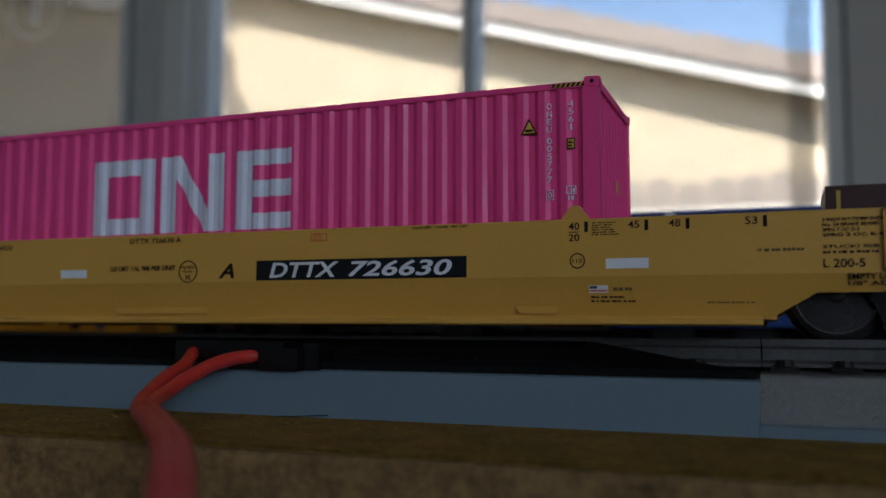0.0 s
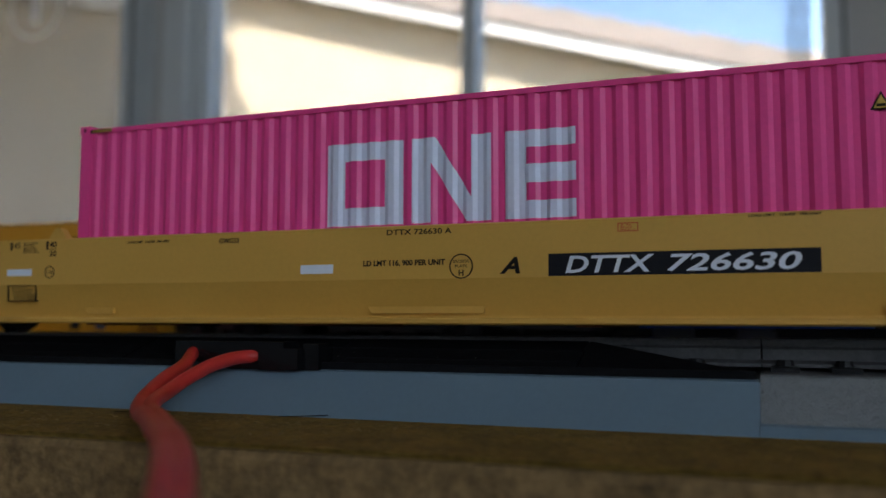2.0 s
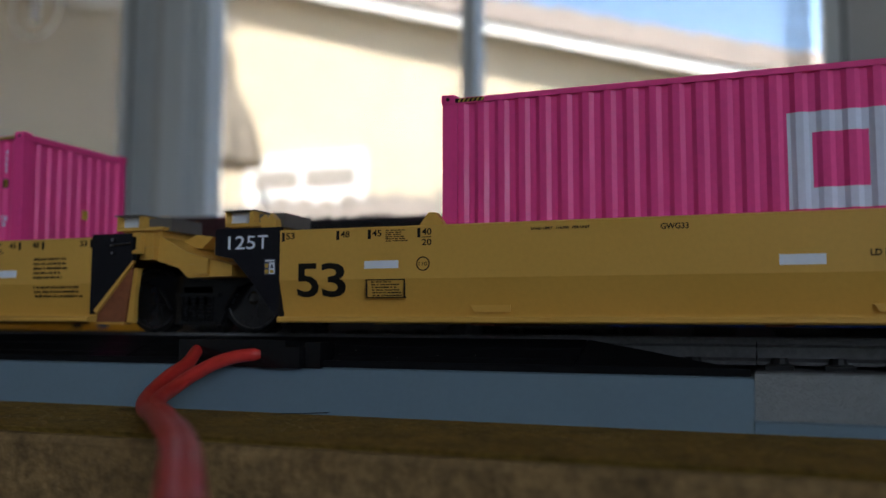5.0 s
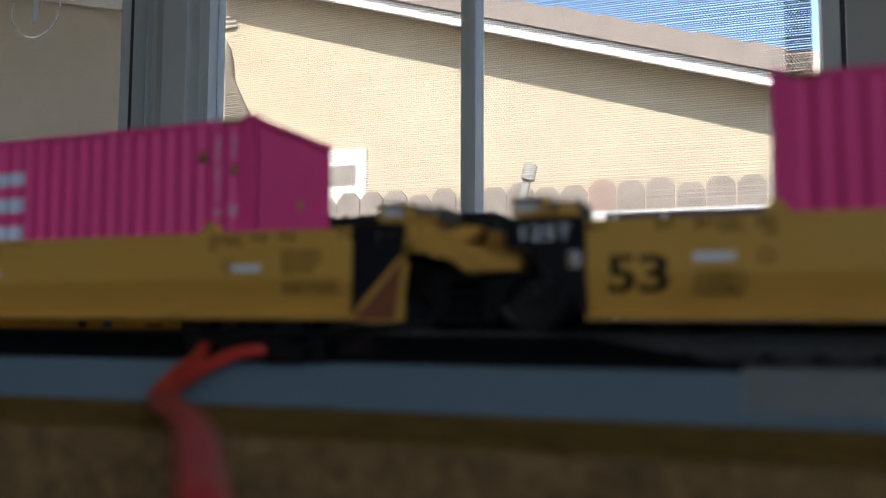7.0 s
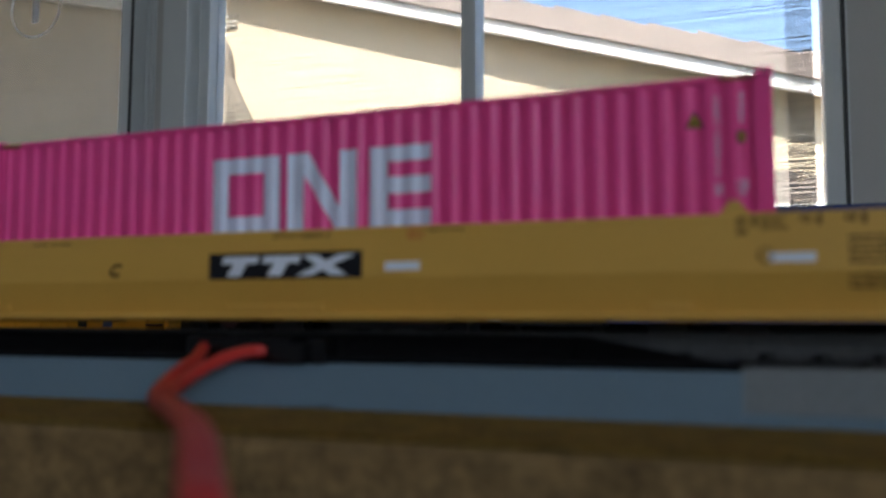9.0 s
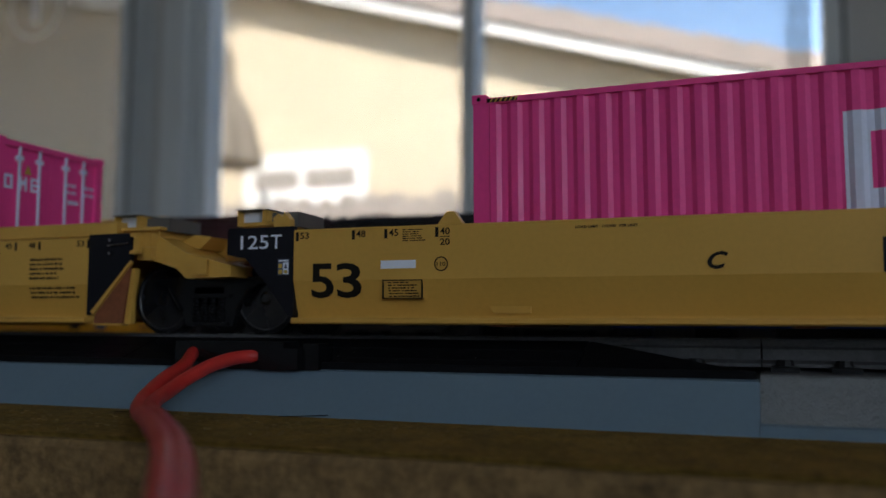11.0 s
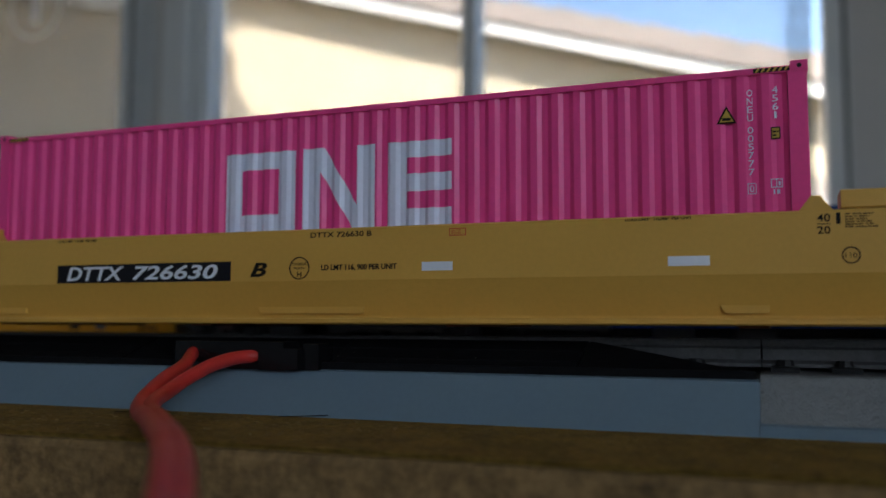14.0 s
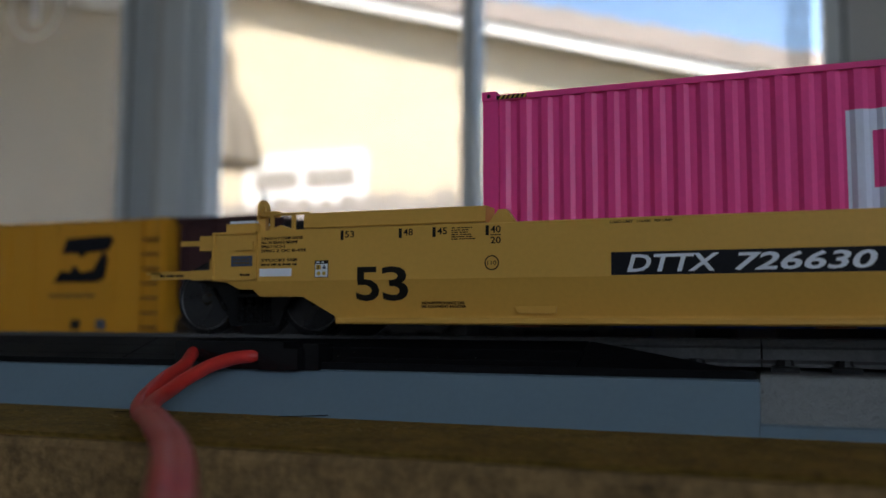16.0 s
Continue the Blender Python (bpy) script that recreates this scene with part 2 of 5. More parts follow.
def truck(parent, x, shared):
    """A two-axle truck; its wheelsets are returned to be turned."""
    t = new("truck")
    t.parent, t.location = parent, Vector((x, 0, 0)) * MM
    for s in (-1, 1):
        y0, y1 = sorted((s * 5.6, s * 6.2))
        bm = prism(B(), [(-6.2, 4.7), (-5.6, 5.15), (-4.2, 5.3), (-3.0, 5.35), (3.0, 5.35), (4.2, 5.3), (5.6, 5.15), (6.2, 4.7), (5.2, 4.55), (4.2, 4.0),
                         (3.3, 2.9), (2.5, 0.75), (-2.5, 0.75), (-3.3, 2.9), (-4.2, 4.0), (-5.2, 4.55)], y0, y1)
        part("sideframe", soften(bm, 0.12), BLACK_PLASTIC, t)
        for i in range(4):
            sx, prof = -1.35 + i * 0.9, []
            for k in range(7):
                prof += [(0.2, 1.1 + k * 0.34), (0.34, 1.2 + k * 0.34), (0.34, 1.3 + k * 0.34)]
            bm = lathe(B(), prof, 10, "z")
            bmesh.ops.translate(bm, vec=(sx, s * 6.25, 0), verts=bm.verts)
            part("spring", bm, DECK_PLASTIC, t)
        bm = box(B(), -2.4, 2.4, min(s * 6.2, s * 6.45), max(s * 6.2, s * 6.45), 3.35, 3.7)
        box(bm, -2.1, 2.1, min(s * 6.2, s * 6.4), max(s * 6.2, s * 6.4), 0.8, 1.1)
        part("bolster_end", bm, BLACK_PLASTIC, t)
        for ax in (-3.9, 3.9):
            bm = rod(B(), (ax - 0.5 * (1 if ax < 0 else -1), s * 6.3, 4.2), (ax + 0.9 * (1 if ax < 0 else -1), s * 6.3, 2.2), 0.16, 8)
            part("brake_hanger", bm, BLACK_PLASTIC, t)
    part("bolster", soften(box(B(), -1.6, 1.6, -6.2, 6.2, 2.6, 4.3), 0.15), BLACK_PLASTIC, t)
    sets = []
    for ax in (-5.6, 5.6):
        bm = B()
        for s in (-1, 1):
            one = lathe(B(), [(2.7, s * 5.45), (2.92, s * 5.45), (3.22, s * 5.35), (WHEEL, s * 4.55), (3.6, s * 4.4), (3.6, s * 4.1), (2.5, s * 4.1)], 40)
            me = bpy.data.meshes.new("tmp")
            one.to_mesh(me), one.free()
            bm.from_mesh(me)
            bpy.data.meshes.remove(me)
        rod(bm, (0, -5.35, 0), (0, 5.35, 0), 0.5, 12)
        w = part("wheelset", bm, WHEEL_METAL, t, smooth=False)
        w.location = Vector((ax, 0, WHEEL)) * MM
        for s in (-1, 1):
            dish = lathe(B(), [(2.78, s * 5.44), (2.66, s * 5.3), (2.3, s * 5.12), (1.5, s * 5.06), (1.1, s * 5.2), (0.8, s * 5.42), (0.3, s * 5.5), (0.01, s * 5.5)], 40)
            part("wheel_disc", dish, DISC, w, "gloss black dished wheel face", smooth=True)
            rim = lathe(B(), [(2.74, s * 5.43), (2.74, s * 5.49), (2.86, s * 5.49), (2.86, s * 5.43)], 40)
            part("wheel_glint", rim, RIM_GLINT, w, "bright ring for the highlight on the wheel's edge", smooth=True)
        sets.append(w)
    return sets


def platform(parent, x, s):
    """Raised walkway box over an end: yellow box, pale inside, grey roof."""
    bm, TOP = B(), RIM + 0.45
    box(bm, x - 2.2, x + 2.2, -8.8, -4.0, RIM, TOP + 0.2)
    for y0, y1 in ((-9.3, -3.6),):
        box(bm, x - 2.6, x + 2.6, y0, y1, TOP + 0.15, TOP + 0.45)
        box(bm, x - 2.6, x - 2.45, y0, y1, TOP + 0.4, TOP + 1.5)
        box(bm, x - 0.1, x + 0.35, y0, y1, TOP + 0.4, TOP + 1.5)
        box(bm, x - 2.3, x + 2.3, y1 - 0.3, y1, TOP + 0.4, TOP + 1.5)
    part("platform_box", bm, YELLOW, parent)
    part("platform_lining", box(B(), x - 2.44, x - 0.11, -8.5, -8.35, TOP + 0.46, TOP + 1.5), WHITE, parent)
    part("platform_step", soften(box(B(), x + 0.36, x + 2.9, -8.4, -3.7, TOP + 0.1, TOP + 1.35), 0.08), GREY_ROOF, parent)
    part("platform_roof", box(B(), x - 2.75, x + 0.4, -9.5, -3.4, TOP + 1.5, TOP + 1.62), GREY_ROOF, parent)


def joint_end(parent, s, text):
    """An end that shares its truck: black end panels, gusset, sloping connector."""
    before = set(parent.children)
    for side in (-1, 1):
        y0, y1 = sorted((side * HALF, side * (HALF - 0.55)))
        pts = [(51.9, 9.1), (56.6, 9.1), (56.6, 6.55), (52.3, 1.95), (51.9, 1.7)] if s > 0 else [(s * 51.9, 9.15), (s * 58.3, 9.15), (s * 58.45, 8.9), (s * 58.45, 6.85), (s * 56.6, 6.5), (s * 54.4, 4.2), (s * 52.3, 1.6), (s * 51.9, 1.5)]
        part("end_panel", soften(prism(B(), pts, y0, y1), 0.1), BLACK, parent, "gloss black end panel")
        pts = [(56.65, 6.6), (56.85, 6.4), (56.6, 6.2), (52.7, 1.8), (52.35, 2.0)]
        y0, y1 = sorted((side * (HALF + 0.05), side * (HALF - 0.25)))
        if s > 0:
            part("gusset", prism(B(), pts, y0, y1), YELLOW, parent)
            pts = [(52.5, 0.95), (52.7, 1.9), (56.4, 6.05), (55.7, 0.95)]
            part("gusset_web", prism(B(), pts, *sorted((side * (HALF - 0.25), side * (HALF - 0.55)))), RUST, parent)
            pts = [(56.3, 5.9), (56.7, 5.9), (56.35, 3.5), (56.3, 0.9), (55.0, 0.9), (55.35, 3.2)]
            part("end_skirt", soften(prism(B(), pts, *sorted((side * (HALF - 0.7), side * (HALF - 1.3)))), 0.12), YELLOW, parent)
            pts = [(52.0, 0.95), (55.8, 0.95), (55.6, 0.75), (53.0, 0.75)]
            part("sill_end", prism(B(), pts, *sorted((side * (HALF - 0.2), side * (HALF - 1.2)))), YELLOW, parent)
            pts = [(56.6, 9.1), (57.3, 9.1), (57.5, 8.9), (57.5, 7.2), (56.6, 7.2), (56.6, 7.45), (57.0, 7.6), (57.0, 8.7), (56.6, 8.8)]
            part("panel_flange", soften(prism(B(), pts, *sorted((side * (HALF + 0.08), side * (HALF - 0.5)))), 0.06), YELLOW, parent)
    # ladder-like grab irons on the black panel
    bm = B()
    rod(bm, (s * 54.3, -HALF - 0.3, 8.0), (s * 56.5, -HALF - 0.3, 8.15), 0.07, 8)
    for z in (8.5, 7.3):
        rod(bm, (s * 54.5, -HALF + 0.1, z), (s * 54.5, -HALF - 0.35, z), 0.22, 10, 0.14)
    rod(bm, (s * 54.3, -HALF, 8.0), (s * 54.3, -HALF - 0.35, 8.0), 0.07, 8)
    if s > 0:
        part("grab_iron", bm, TREAD_METAL, parent)
    else:
        bm.free()
    # bulkhead and deck
    part("end_bulkhead", box(B(), *sorted((s * 50.6, s * 51.6)), -HALF + 1.3, HALF - 1.3, 1.4, TOP), YELLOW, parent)
    part("end_deck", box(B(), *sorted((s * 51.4, s * 58.4)), -HALF + 0.6, HALF - 0.6, TOP - 1.0, TOP + 0.05), YELLOW, parent)
    # connector arm that slopes down to the truck's middle
    if s > 0:
        pts = [(56.2, 8.95), (58.6, 8.85), (61.6, 7.3), (66.3, 6.1), (66.3, 5.1), (61.6, 5.0), (60.6, 5.9), (58.2, 6.6), (56.2, 6.8)]
        part("connector_arm", soften(prism(B(), pts, -8.9, -3.2), 0.12), YELLOW, parent)
        part("connector_arm", soften(prism(B(), pts, 3.2, 8.9), 0.12), YELLOW, parent)
        part("arm_flange", soften(prism(B(), [(57.4, 9.1), (57.4, 6.7), (58.3, 6.7), (58.3, 9.1)], -9.6, -8.8), 0.1), YELLOW, parent)
    else:
        pts = [(-52.0, 8.0), (-58.4, 8.0), (-62.0, 6.3), (-63.6, 6.2), (-63.6, 5.2), (-56.8, 5.4), (-52.0, 6.6)]
        part("connector_tongue", soften(prism(B(), pts, -2.9, 2.9), 0.15), YELLOW, parent)
    if s > 0:
        bm = box(B(), 62.6, 64.0, -9.3, -8.8, 5.3, 6.5)
        box(bm, 61.6, 64.0, -9.2, -8.8, 6.2, 6.7)
        part("connector_bracket", soften(bm, 0.1), YELLOW, parent)
        bm = prism(B(), [(58.2, 8.4), (60.4, 9.25), (62.2, 9.0), (61.0, 7.9)], -6.0, 2.0)
        prism(bm, [(59.4, 7.6), (61.3, 8.3), (62.9, 8.0), (61.0, 7.0)], -2.6, 4.0)
        part("hinge_cover", soften(bm, 0.12), YELLOW, parent)
    else:
        bm = box(B(), -62.2, -59.0, -5.3, -4.2, 4.9, 6.5)
        part("side_bearing", soften(bm, 0.12), RUST, parent)
        bm = box(B(), -60.9, -58.6, -7.0, -6.2, 6.6, 8.4)
        box(bm, -60.5, -59.1, -7.15, -7.0, 6.9, 8.0)
        part("bracket", soften(bm, 0.1), YELLOW, parent)
    platform(parent, 56.4 if s > 0 else -55.6, s)
    if text:
        letters("stencil", "125", -57.1, -54.35, 7.3, 8.48, WHITE, parent, side_y, bold=0.004)
        letters("stencil", "T", -54.1, -53.1, 7.3, 8.48, WHITE, parent, side_y, bold=0.004)
        patch("placard", -53.4, -52.3, 5.05, 6.4, BLUE_INK, parent, side_y, 0.03)
        patch("placard_mark", -52.9, -52.36, 5.12, 6.1, WHITE, parent, side_y, 0.04)
        for a, b, c, d, m in ((-53.3, -52.98, 5.15, 5.5, GOLD), (-53.3, -52.98, 5.65, 6.0, GOLD), (-52.8, -52.45, 5.2, 5.45, GOLD), (-52.75, -52.5, 5.6, 5.75, BLUE_INK),
                              (-52.7, -52.55, 5.75, 5.95, BLUE_INK), (-53.3, -52.4, 6.18, 6.32, WHITE)):
            patch("placard_mark", a, b, c, d, m, parent, side_y, 0.055)
        bm = prism(B(), [(-54.0, TOP), (-54.2, TOP + 1.1), (-53.7, TOP + 1.5), (-53.3, TOP + 1.15), (-53.1, TOP + 1.6), (-52.6, TOP + 1.0), (-52.5, TOP)], -HALF + 0.4, -HALF + 1.2)
        part("lift_lug", soften(bm, 0.08), YELLOW, parent)
    if s > 0:
        for ob in set(parent.children) - before:
            ob.location.x = REACH * MM


def coupler_end(parent, s, brake):
    """The outer end of an end unit: stepped side over its own truck, box, coupler and brake gear."""
    for side in (-1, 1):
        y0, y1 = sorted((side * HALF, side * (HALF - 0.55)))
        pts = [(s * 49.7, 8.85), (s * 62.0, 8.85), (s * 62.0, 4.62), (s * 60.4, 4.5), (s * 59.3, 3.92), (s * 57.9, 3.9), (s * 57.3, 3.27),
               (s * 53.2, 3.25), (s * 50.2, 1.5), (s * 49.7, 1.5)]
        bm = prism(B(), pts, y0, y1)
        bmesh.ops.bisect_plane(bm, geom=bm.verts[:] + bm.edges[:] + bm.faces[:], plane_co=(0, 0, CREASE), plane_no=(0, 0, 1))
        for v in bm.verts:
            v.co.y -= side * (side_y(v.co.z) + HALF)
        part("end_side", bm, YELLOW, parent)
    pts = [(s * 61.8, 8.8), (s * 57.35, 8.8), (s * 57.35, 4.65), (s * 61.8, 4.65)]
    part("side_door", soften(prism(B(), pts, -HALF - 0.12, -HALF + 0.05), 0.05), YELLOW, parent)
    bm = B()
    for a, b, c, d in ((61.8, 57.35, 8.62, 8.8), (61.8, 57.35, 4.65, 4.83), (61.8, 61.62, 4.65, 8.8), (57.53, 57.35, 4.65, 8.8)):
        box(bm, *sorted((s * a, s * b)), -HALF - 0.3, -HALF - 0.1, c, d)
    part("door_rim", bm, YELLOW, parent)
    bm = box(B(), *sorted((s * 59.3, s * 57.6)), -HALF - 0.42, -HALF, 7.2, 7.95)
    part("door_latch", soften(bm, 0.06), YELLOW, parent)
    part("end_deck", box(B(), *sorted((s * 50.6, s * 62.0)), -HALF + 0.6, HALF - 0.6, TOP - 0.9, TOP - 0.1), YELLOW, parent)
    part("end_sill", soften(box(B(), *sorted((s * 49.0, s * 62.4)), -3.2, 3.2, 4.8, TOP - 1.0), 0.1), YELLOW, parent)
    part("end_bulkhead", box(B(), *sorted((s * 49.6, s * 50.6)), -HALF + 1.3, HALF - 1.3, 1.4, TOP), YELLOW, parent)
    bm = box(B(), *sorted((s * 61.9, s * 64.3)), -HALF + 0.3, -HALF + 0.9, 4.75, 5.6)
    box(bm, *sorted((s * 64.2, s * 68.6)), -HALF + 0.3, -HALF + 0.7, 4.85, 5.55)
    box(bm, *sorted((s * 67.5, s * 69.1)), -HALF + 0.3, -HALF + 0.6, 5.3, 5.5)
    part("end_step", soften(bm, 0.07), YELLOW, parent)
    bm = box(B(), *sorted((s * 62.0, s * 63.4)), -HALF + 0.2, -HALF + 1.0, 7.3, 8.6)
    box(bm, *sorted((s * 62.8, s * 65.5)), -HALF + 0.3, -HALF + 0.65, 7.75, 8.2)
    part("uncoupling_lever", soften(bm, 0.07), YELLOW, parent)
    bm = box(B(), *sorted((s * 61.9, s * 64.6)), -7.0, -5.6, 5.6, 6.8)
    box(bm, *sorted((s * 62.2, s * 63.4)), -6.2, -4.6, 6.0, 7.4)
    part("brake_cylinder", soften(bm, 0.1), YELLOW, parent)
    bm = box(B(), *sorted((s * 62.0, s * 66.5)), -1.4, 1.4, 3.6, 5.0)
    box(bm, *sorted((s * 66.0, s * 69.0)), -1.0, 1.0, 3.4, 5.2)
    box(bm, *sorted((s * 68.2, s * 69.2)), -1.6, -0.4, 3.3, 5.3)
    part("coupler", soften(bm, 0.15), BLACK_PLASTIC, parent)
    if not brake:
        return
    bm = box(B(), *sorted((s * 57.4, s * 58.3)), -HALF + 1.2, -HALF + 1.8, TOP - 0.1, TOP + 2.3)
    rod(bm, (s * 57.6, -HALF + 1.5, TOP + 2.0), (s * 57.95, -HALF + 1.5, TOP + 2.0), 0.85, 20)
    box(bm, *sorted((s * 56.2, s * 57.6)), -HALF + 1.2, -HALF + 1.7, TOP + 1.3, TOP + 1.8)
    part("brake_wheel", soften(bm, 0.06), YELLOW, parent)
    bm = box(B(), *sorted((s * 57.9, s * 60.9)), -HALF + 0.5, -HALF + 4.0, TOP - 0.05, TOP + 0.75)
    part("running_board", soften(bm, 0.08), YELLOW, parent)
    part("running_board_top", box(B(), *sorted((s * 58.1, s * 60.6)), -HALF + 0.6, -HALF + 3.8, TOP + 0.75, TOP + 1.0), WHITE, parent)
    bm = B()
    for x in (56.3, 54.2):
        box(bm, *sorted((s * x, s * (x + 0.28))), -HALF + 0.6, -HALF + 0.9, TOP - 0.1, TOP + 1.5)
    box(bm, *sorted((s * 52.8, s * 57.5)), -HALF + 0.6, -HALF + 0.85, TOP + 1.35, TOP + 1.55)
    part("hand_rail", bm, YELLOW, parent)
    bm = prism(B(), [(s * 56.6, TOP), (s * 55.2, TOP + 0.45), (s * 53.9, TOP)], -HALF + 0.1, -HALF + 0.6)
    part("rail_foot", bm, YELLOW, parent)


def gauge_marks(parent, s, joint):
    """Container-length marks along the top edge."""
    shift = (0.0 if joint else -2.2) if s < 0 else (0.5 if joint else -1.6)
    for num, x in (("53", 51.7), ("48", 46.5), ("45", 43.6), ("40", 39.2)):
        x += shift + (0.6 if joint and s > 0 and num == "53" else 0)
        patch("length_tick", *sorted((s * x, s * (x - 0.26))), 7.85, 8.62, INK, parent, side_y, 0.03)
        a = -x + 0.4 if s < 0 else x - 1.45
        letters("length_mark", num, a, a + 0.82, 8.03, 8.58, INK, parent, side_y, bold=0.01)
        if num == "40":
            patch("length_rule", a, a + 0.82, 7.84, 7.9, INK, parent, side_y, 0.03)
            letters("length_mark", "20", a, a + 0.82, 7.2, 7.72, INK, parent, side_y, bold=0.01)
    bars("small_print", 6, *((-42.0 - shift, -40.0 - shift) if s < 0 else (39.5 + shift, 41.6 + shift)), 7.55, 8.6, INK, parent, side_y, 5)
    x = -38.7 - shift if s < 0 else 38.8 + shift + (1.0 if joint else -0.4)
    ring("load_circle", x, 5.72, 0.58, 0.09, INK, parent, side_y)
    letters("load_circle_text", "110", x - 0.36, x + 0.36, 5.55, 5.88, INK, parent, side_y)


def well_car(x, name_letter, left, right, label):
    car = thing("well_car", (x, MID, RAIL), label, "model railcar", "well cars of the train")
    for s in (-1, 1):
        lo, hi = (-51.9 if left == "joint" else -49.7), (51.9 + REACH if right == "joint" else 49.7)
        wall = [(s * -HALF, CREASE), (s * -HALF, TOP - 0.12), (s * -HALF + s * 0.12, TOP), (s * (-HALF + 0.6), TOP), (s * (-HALF + 0.6), CREASE),
                (s * (-HALF + 1.45), 1.65), (s * (-HALF + LEAN), 1.65)]
        part("side_wall", prism(B(), wall, lo, hi, "x"), YELLOW, car)
        lip = [(s * (-HALF - 0.16), 0.98), (s * (-HALF - 0.3), 1.1), (s * (-HALF - 0.28), 1.36), (s * (-HALF - 0.1), 1.49), (s * (-HALF + 0.9), 1.49), (s * (-HALF + 0.9), 1.66), (s * (-HALF + 1.4), 1.66), (s * (-HALF + 1.4), 0.98)]
        part("bottom_sill", prism(B(), lip, lo, hi, "x"), YELLOW, car)
        for sx in (-38.0 if left == "joint" else -35.7, 38.2 if right == "joint" else 36.6):
            tab = [(sx - 1.08, TOP - 0.02), (sx - 0.3, TOP + 1.0), (sx + 0.3, TOP + 1.0), (sx + 1.08, TOP - 0.02)]
            y0, y1 = sorted((s * (-HALF + 0.1), s * (-HALF + 0.9)))
            part("container_guide", soften(prism(B(), tab, y0, y1), 0.08), YELLOW, car)
            if s == 1:
                part("guide_rivet", rod(B(), (sx, -HALF + 0.12, TOP + 0.5), (sx, -HALF + 0.02, TOP + 0.5), 0.09, 10), YELLOW, car)
    part("well_floor", box(B(), -49.5, 49.5, -HALF + 1.0, HALF - 1.0, 1.2, 1.7), YELLOW, car)
    for cx in (-34, -12, 12, 34):
        part("cross_bearer", box(B(), cx - 1.0, cx + 1.0, -HALF + 1.0, HALF - 1.0, 0.8, 1.22), RUST, car)
    # pressed strips low on the side
    for a, b in ((-34.9, -31.6), (-6.0, 4.0), (31.8, 35.1)):
        pts = [(a + 0.35, 1.85), (b - 0.05, 1.85), (b, 2.4), (a, 2.4)]
        bm = prism(B(), pts, side_y(2.1) - 0.24, side_y(2.1) + 0.1)
        part("pressed_strip", soften(bm, 0.06), YELLOW, car)
    sets = []
    for s, end in ((-1, left), (1, right)):
        if end == "joint":
            joint_end(car, s, s < 0)
            if s < 0:
                sets += truck(car, s * PITCH / 2, True)
        else:
            coupler_end(car, s, s < 0)
            sets += truck(car, s * 60.2, False)
        gauge_marks(car, s, end == "joint")
    return car, sets


def cover(car, x0, x1):
    """The raised yellow walkway cover on the top edge beside a container."""
    bm = prism(B(), [(-HALF + 0.5, TOP + 0.11), (-HALF + 0.42, TOP + 0.2), (-HALF + 0.5, TOP + 1.32), (-HALF + 0.65, TOP + 1.42), (-HALF + 4.2, TOP + 1.45), (-HALF + 4.2, TOP - 0.2),
                     (-HALF + 1.4, TOP - 0.2), (-HALF + 1.4, TOP + 0.11)], x0, x1, "x")
    part("walkway_cover", soften(bm, 0.1), YELLOW, car)


def plate_number(car, x0, x1):
    patch("number_panel", x0, x1, 4.62, 6.3, BLACK, car, side_y, 0.025)


def surface_of_panel(z):
    return side_y(z) - 0.025


def common_print(car, unit, flip):
    letters("reporting_mark", "DTTX 726630 " + unit, -4.1 if not flip else -0.7, 1.45 if not flip else 4.9, 8.1, 8.55, INK, car, side_y, bold=0.012)


unit_a, wheels_a = well_car(START[0], "A", "joint", "end", "yellow model container well car, black number panel, carrying a magenta container")
unit_c, wheels_c = well_car(START[1], "C", "joint", "joint", "yellow middle well car of the model train, black logo panel")
unit_b, wheels_b = well_car(START[2], "B", "end", "joint", "yellow end well car of a model train with brake wheel")

# unit A lettering
plate_number(unit_a, 9.2, 28.1)
letters("car_number", "DTTX", 10.5, 17.0, 4.83, 6.1, WHITE, unit_a, surface_of_panel, bold=0.02, slant=0.22)
letters("car_number", "726630", 17.9, 26.9, 4.83, 6.1, WHITE, unit_a, surface_of_panel, bold=0.02, slant=0.22)
letters("unit_letter", "A", 5.4, 7.0, 4.85, 6.12, INK, unit_a, side_y, bold=0.03, slant=0.3)
ring("plate_circle", 2.25, 5.5, 0.98, 0.1, INK, unit_a, side_y)
letters("plate_text", "EXCEEDS", 1.6, 2.9, 5.78, 6.0, INK, unit_a, side_y)
letters("plate_text", "PLATE", 1.75, 2.75, 5.4, 5.62, INK, unit_a, side_y)
letters("plate_text", "H", 2.05, 2.45, 4.75, 5.22, INK, unit_a, side_y, bold=0.02)
letters("load_limit", "LD LMT 116, 900 PER UNIT", -6.15, 0.92, 5.55, 6.1, INK, unit_a, side_y, bold=0.026)
patch("white_patch", -11.94, -8.9, 5.1, 5.85, WHITE, unit_a, side_y)
letters("code", "GWG33", -20.0, -18.0, 7.88, 8.32, INK, unit_a, side_y, bold=0.02)
letters("load_limit_small", "LOAD LIMIT   116,900   PER UNIT", -29.75, -25.2, 8.12, 8.36, INK, unit_a, side_y, bold=0.025)
letters("load_limit_small", "LOAD LIMIT   116,900   PER UNIT", 23.5, 28.2, 8.5, 8.72, INK, unit_a, side_y, bold=0.02)
patch("notice", 14.4, 15.9, 7.8, 8.45, RED_INK, unit_a, side_y)
patch("notice_ground", 14.47, 15.83, 7.87, 8.38, YELLOW, unit_a, side_y, 0.035)
bars("notice_print", 4, 14.6, 15.8, 7.9, 8.35, RED_INK, unit_a, lambda z: side_y(z) - 0.03, 9)
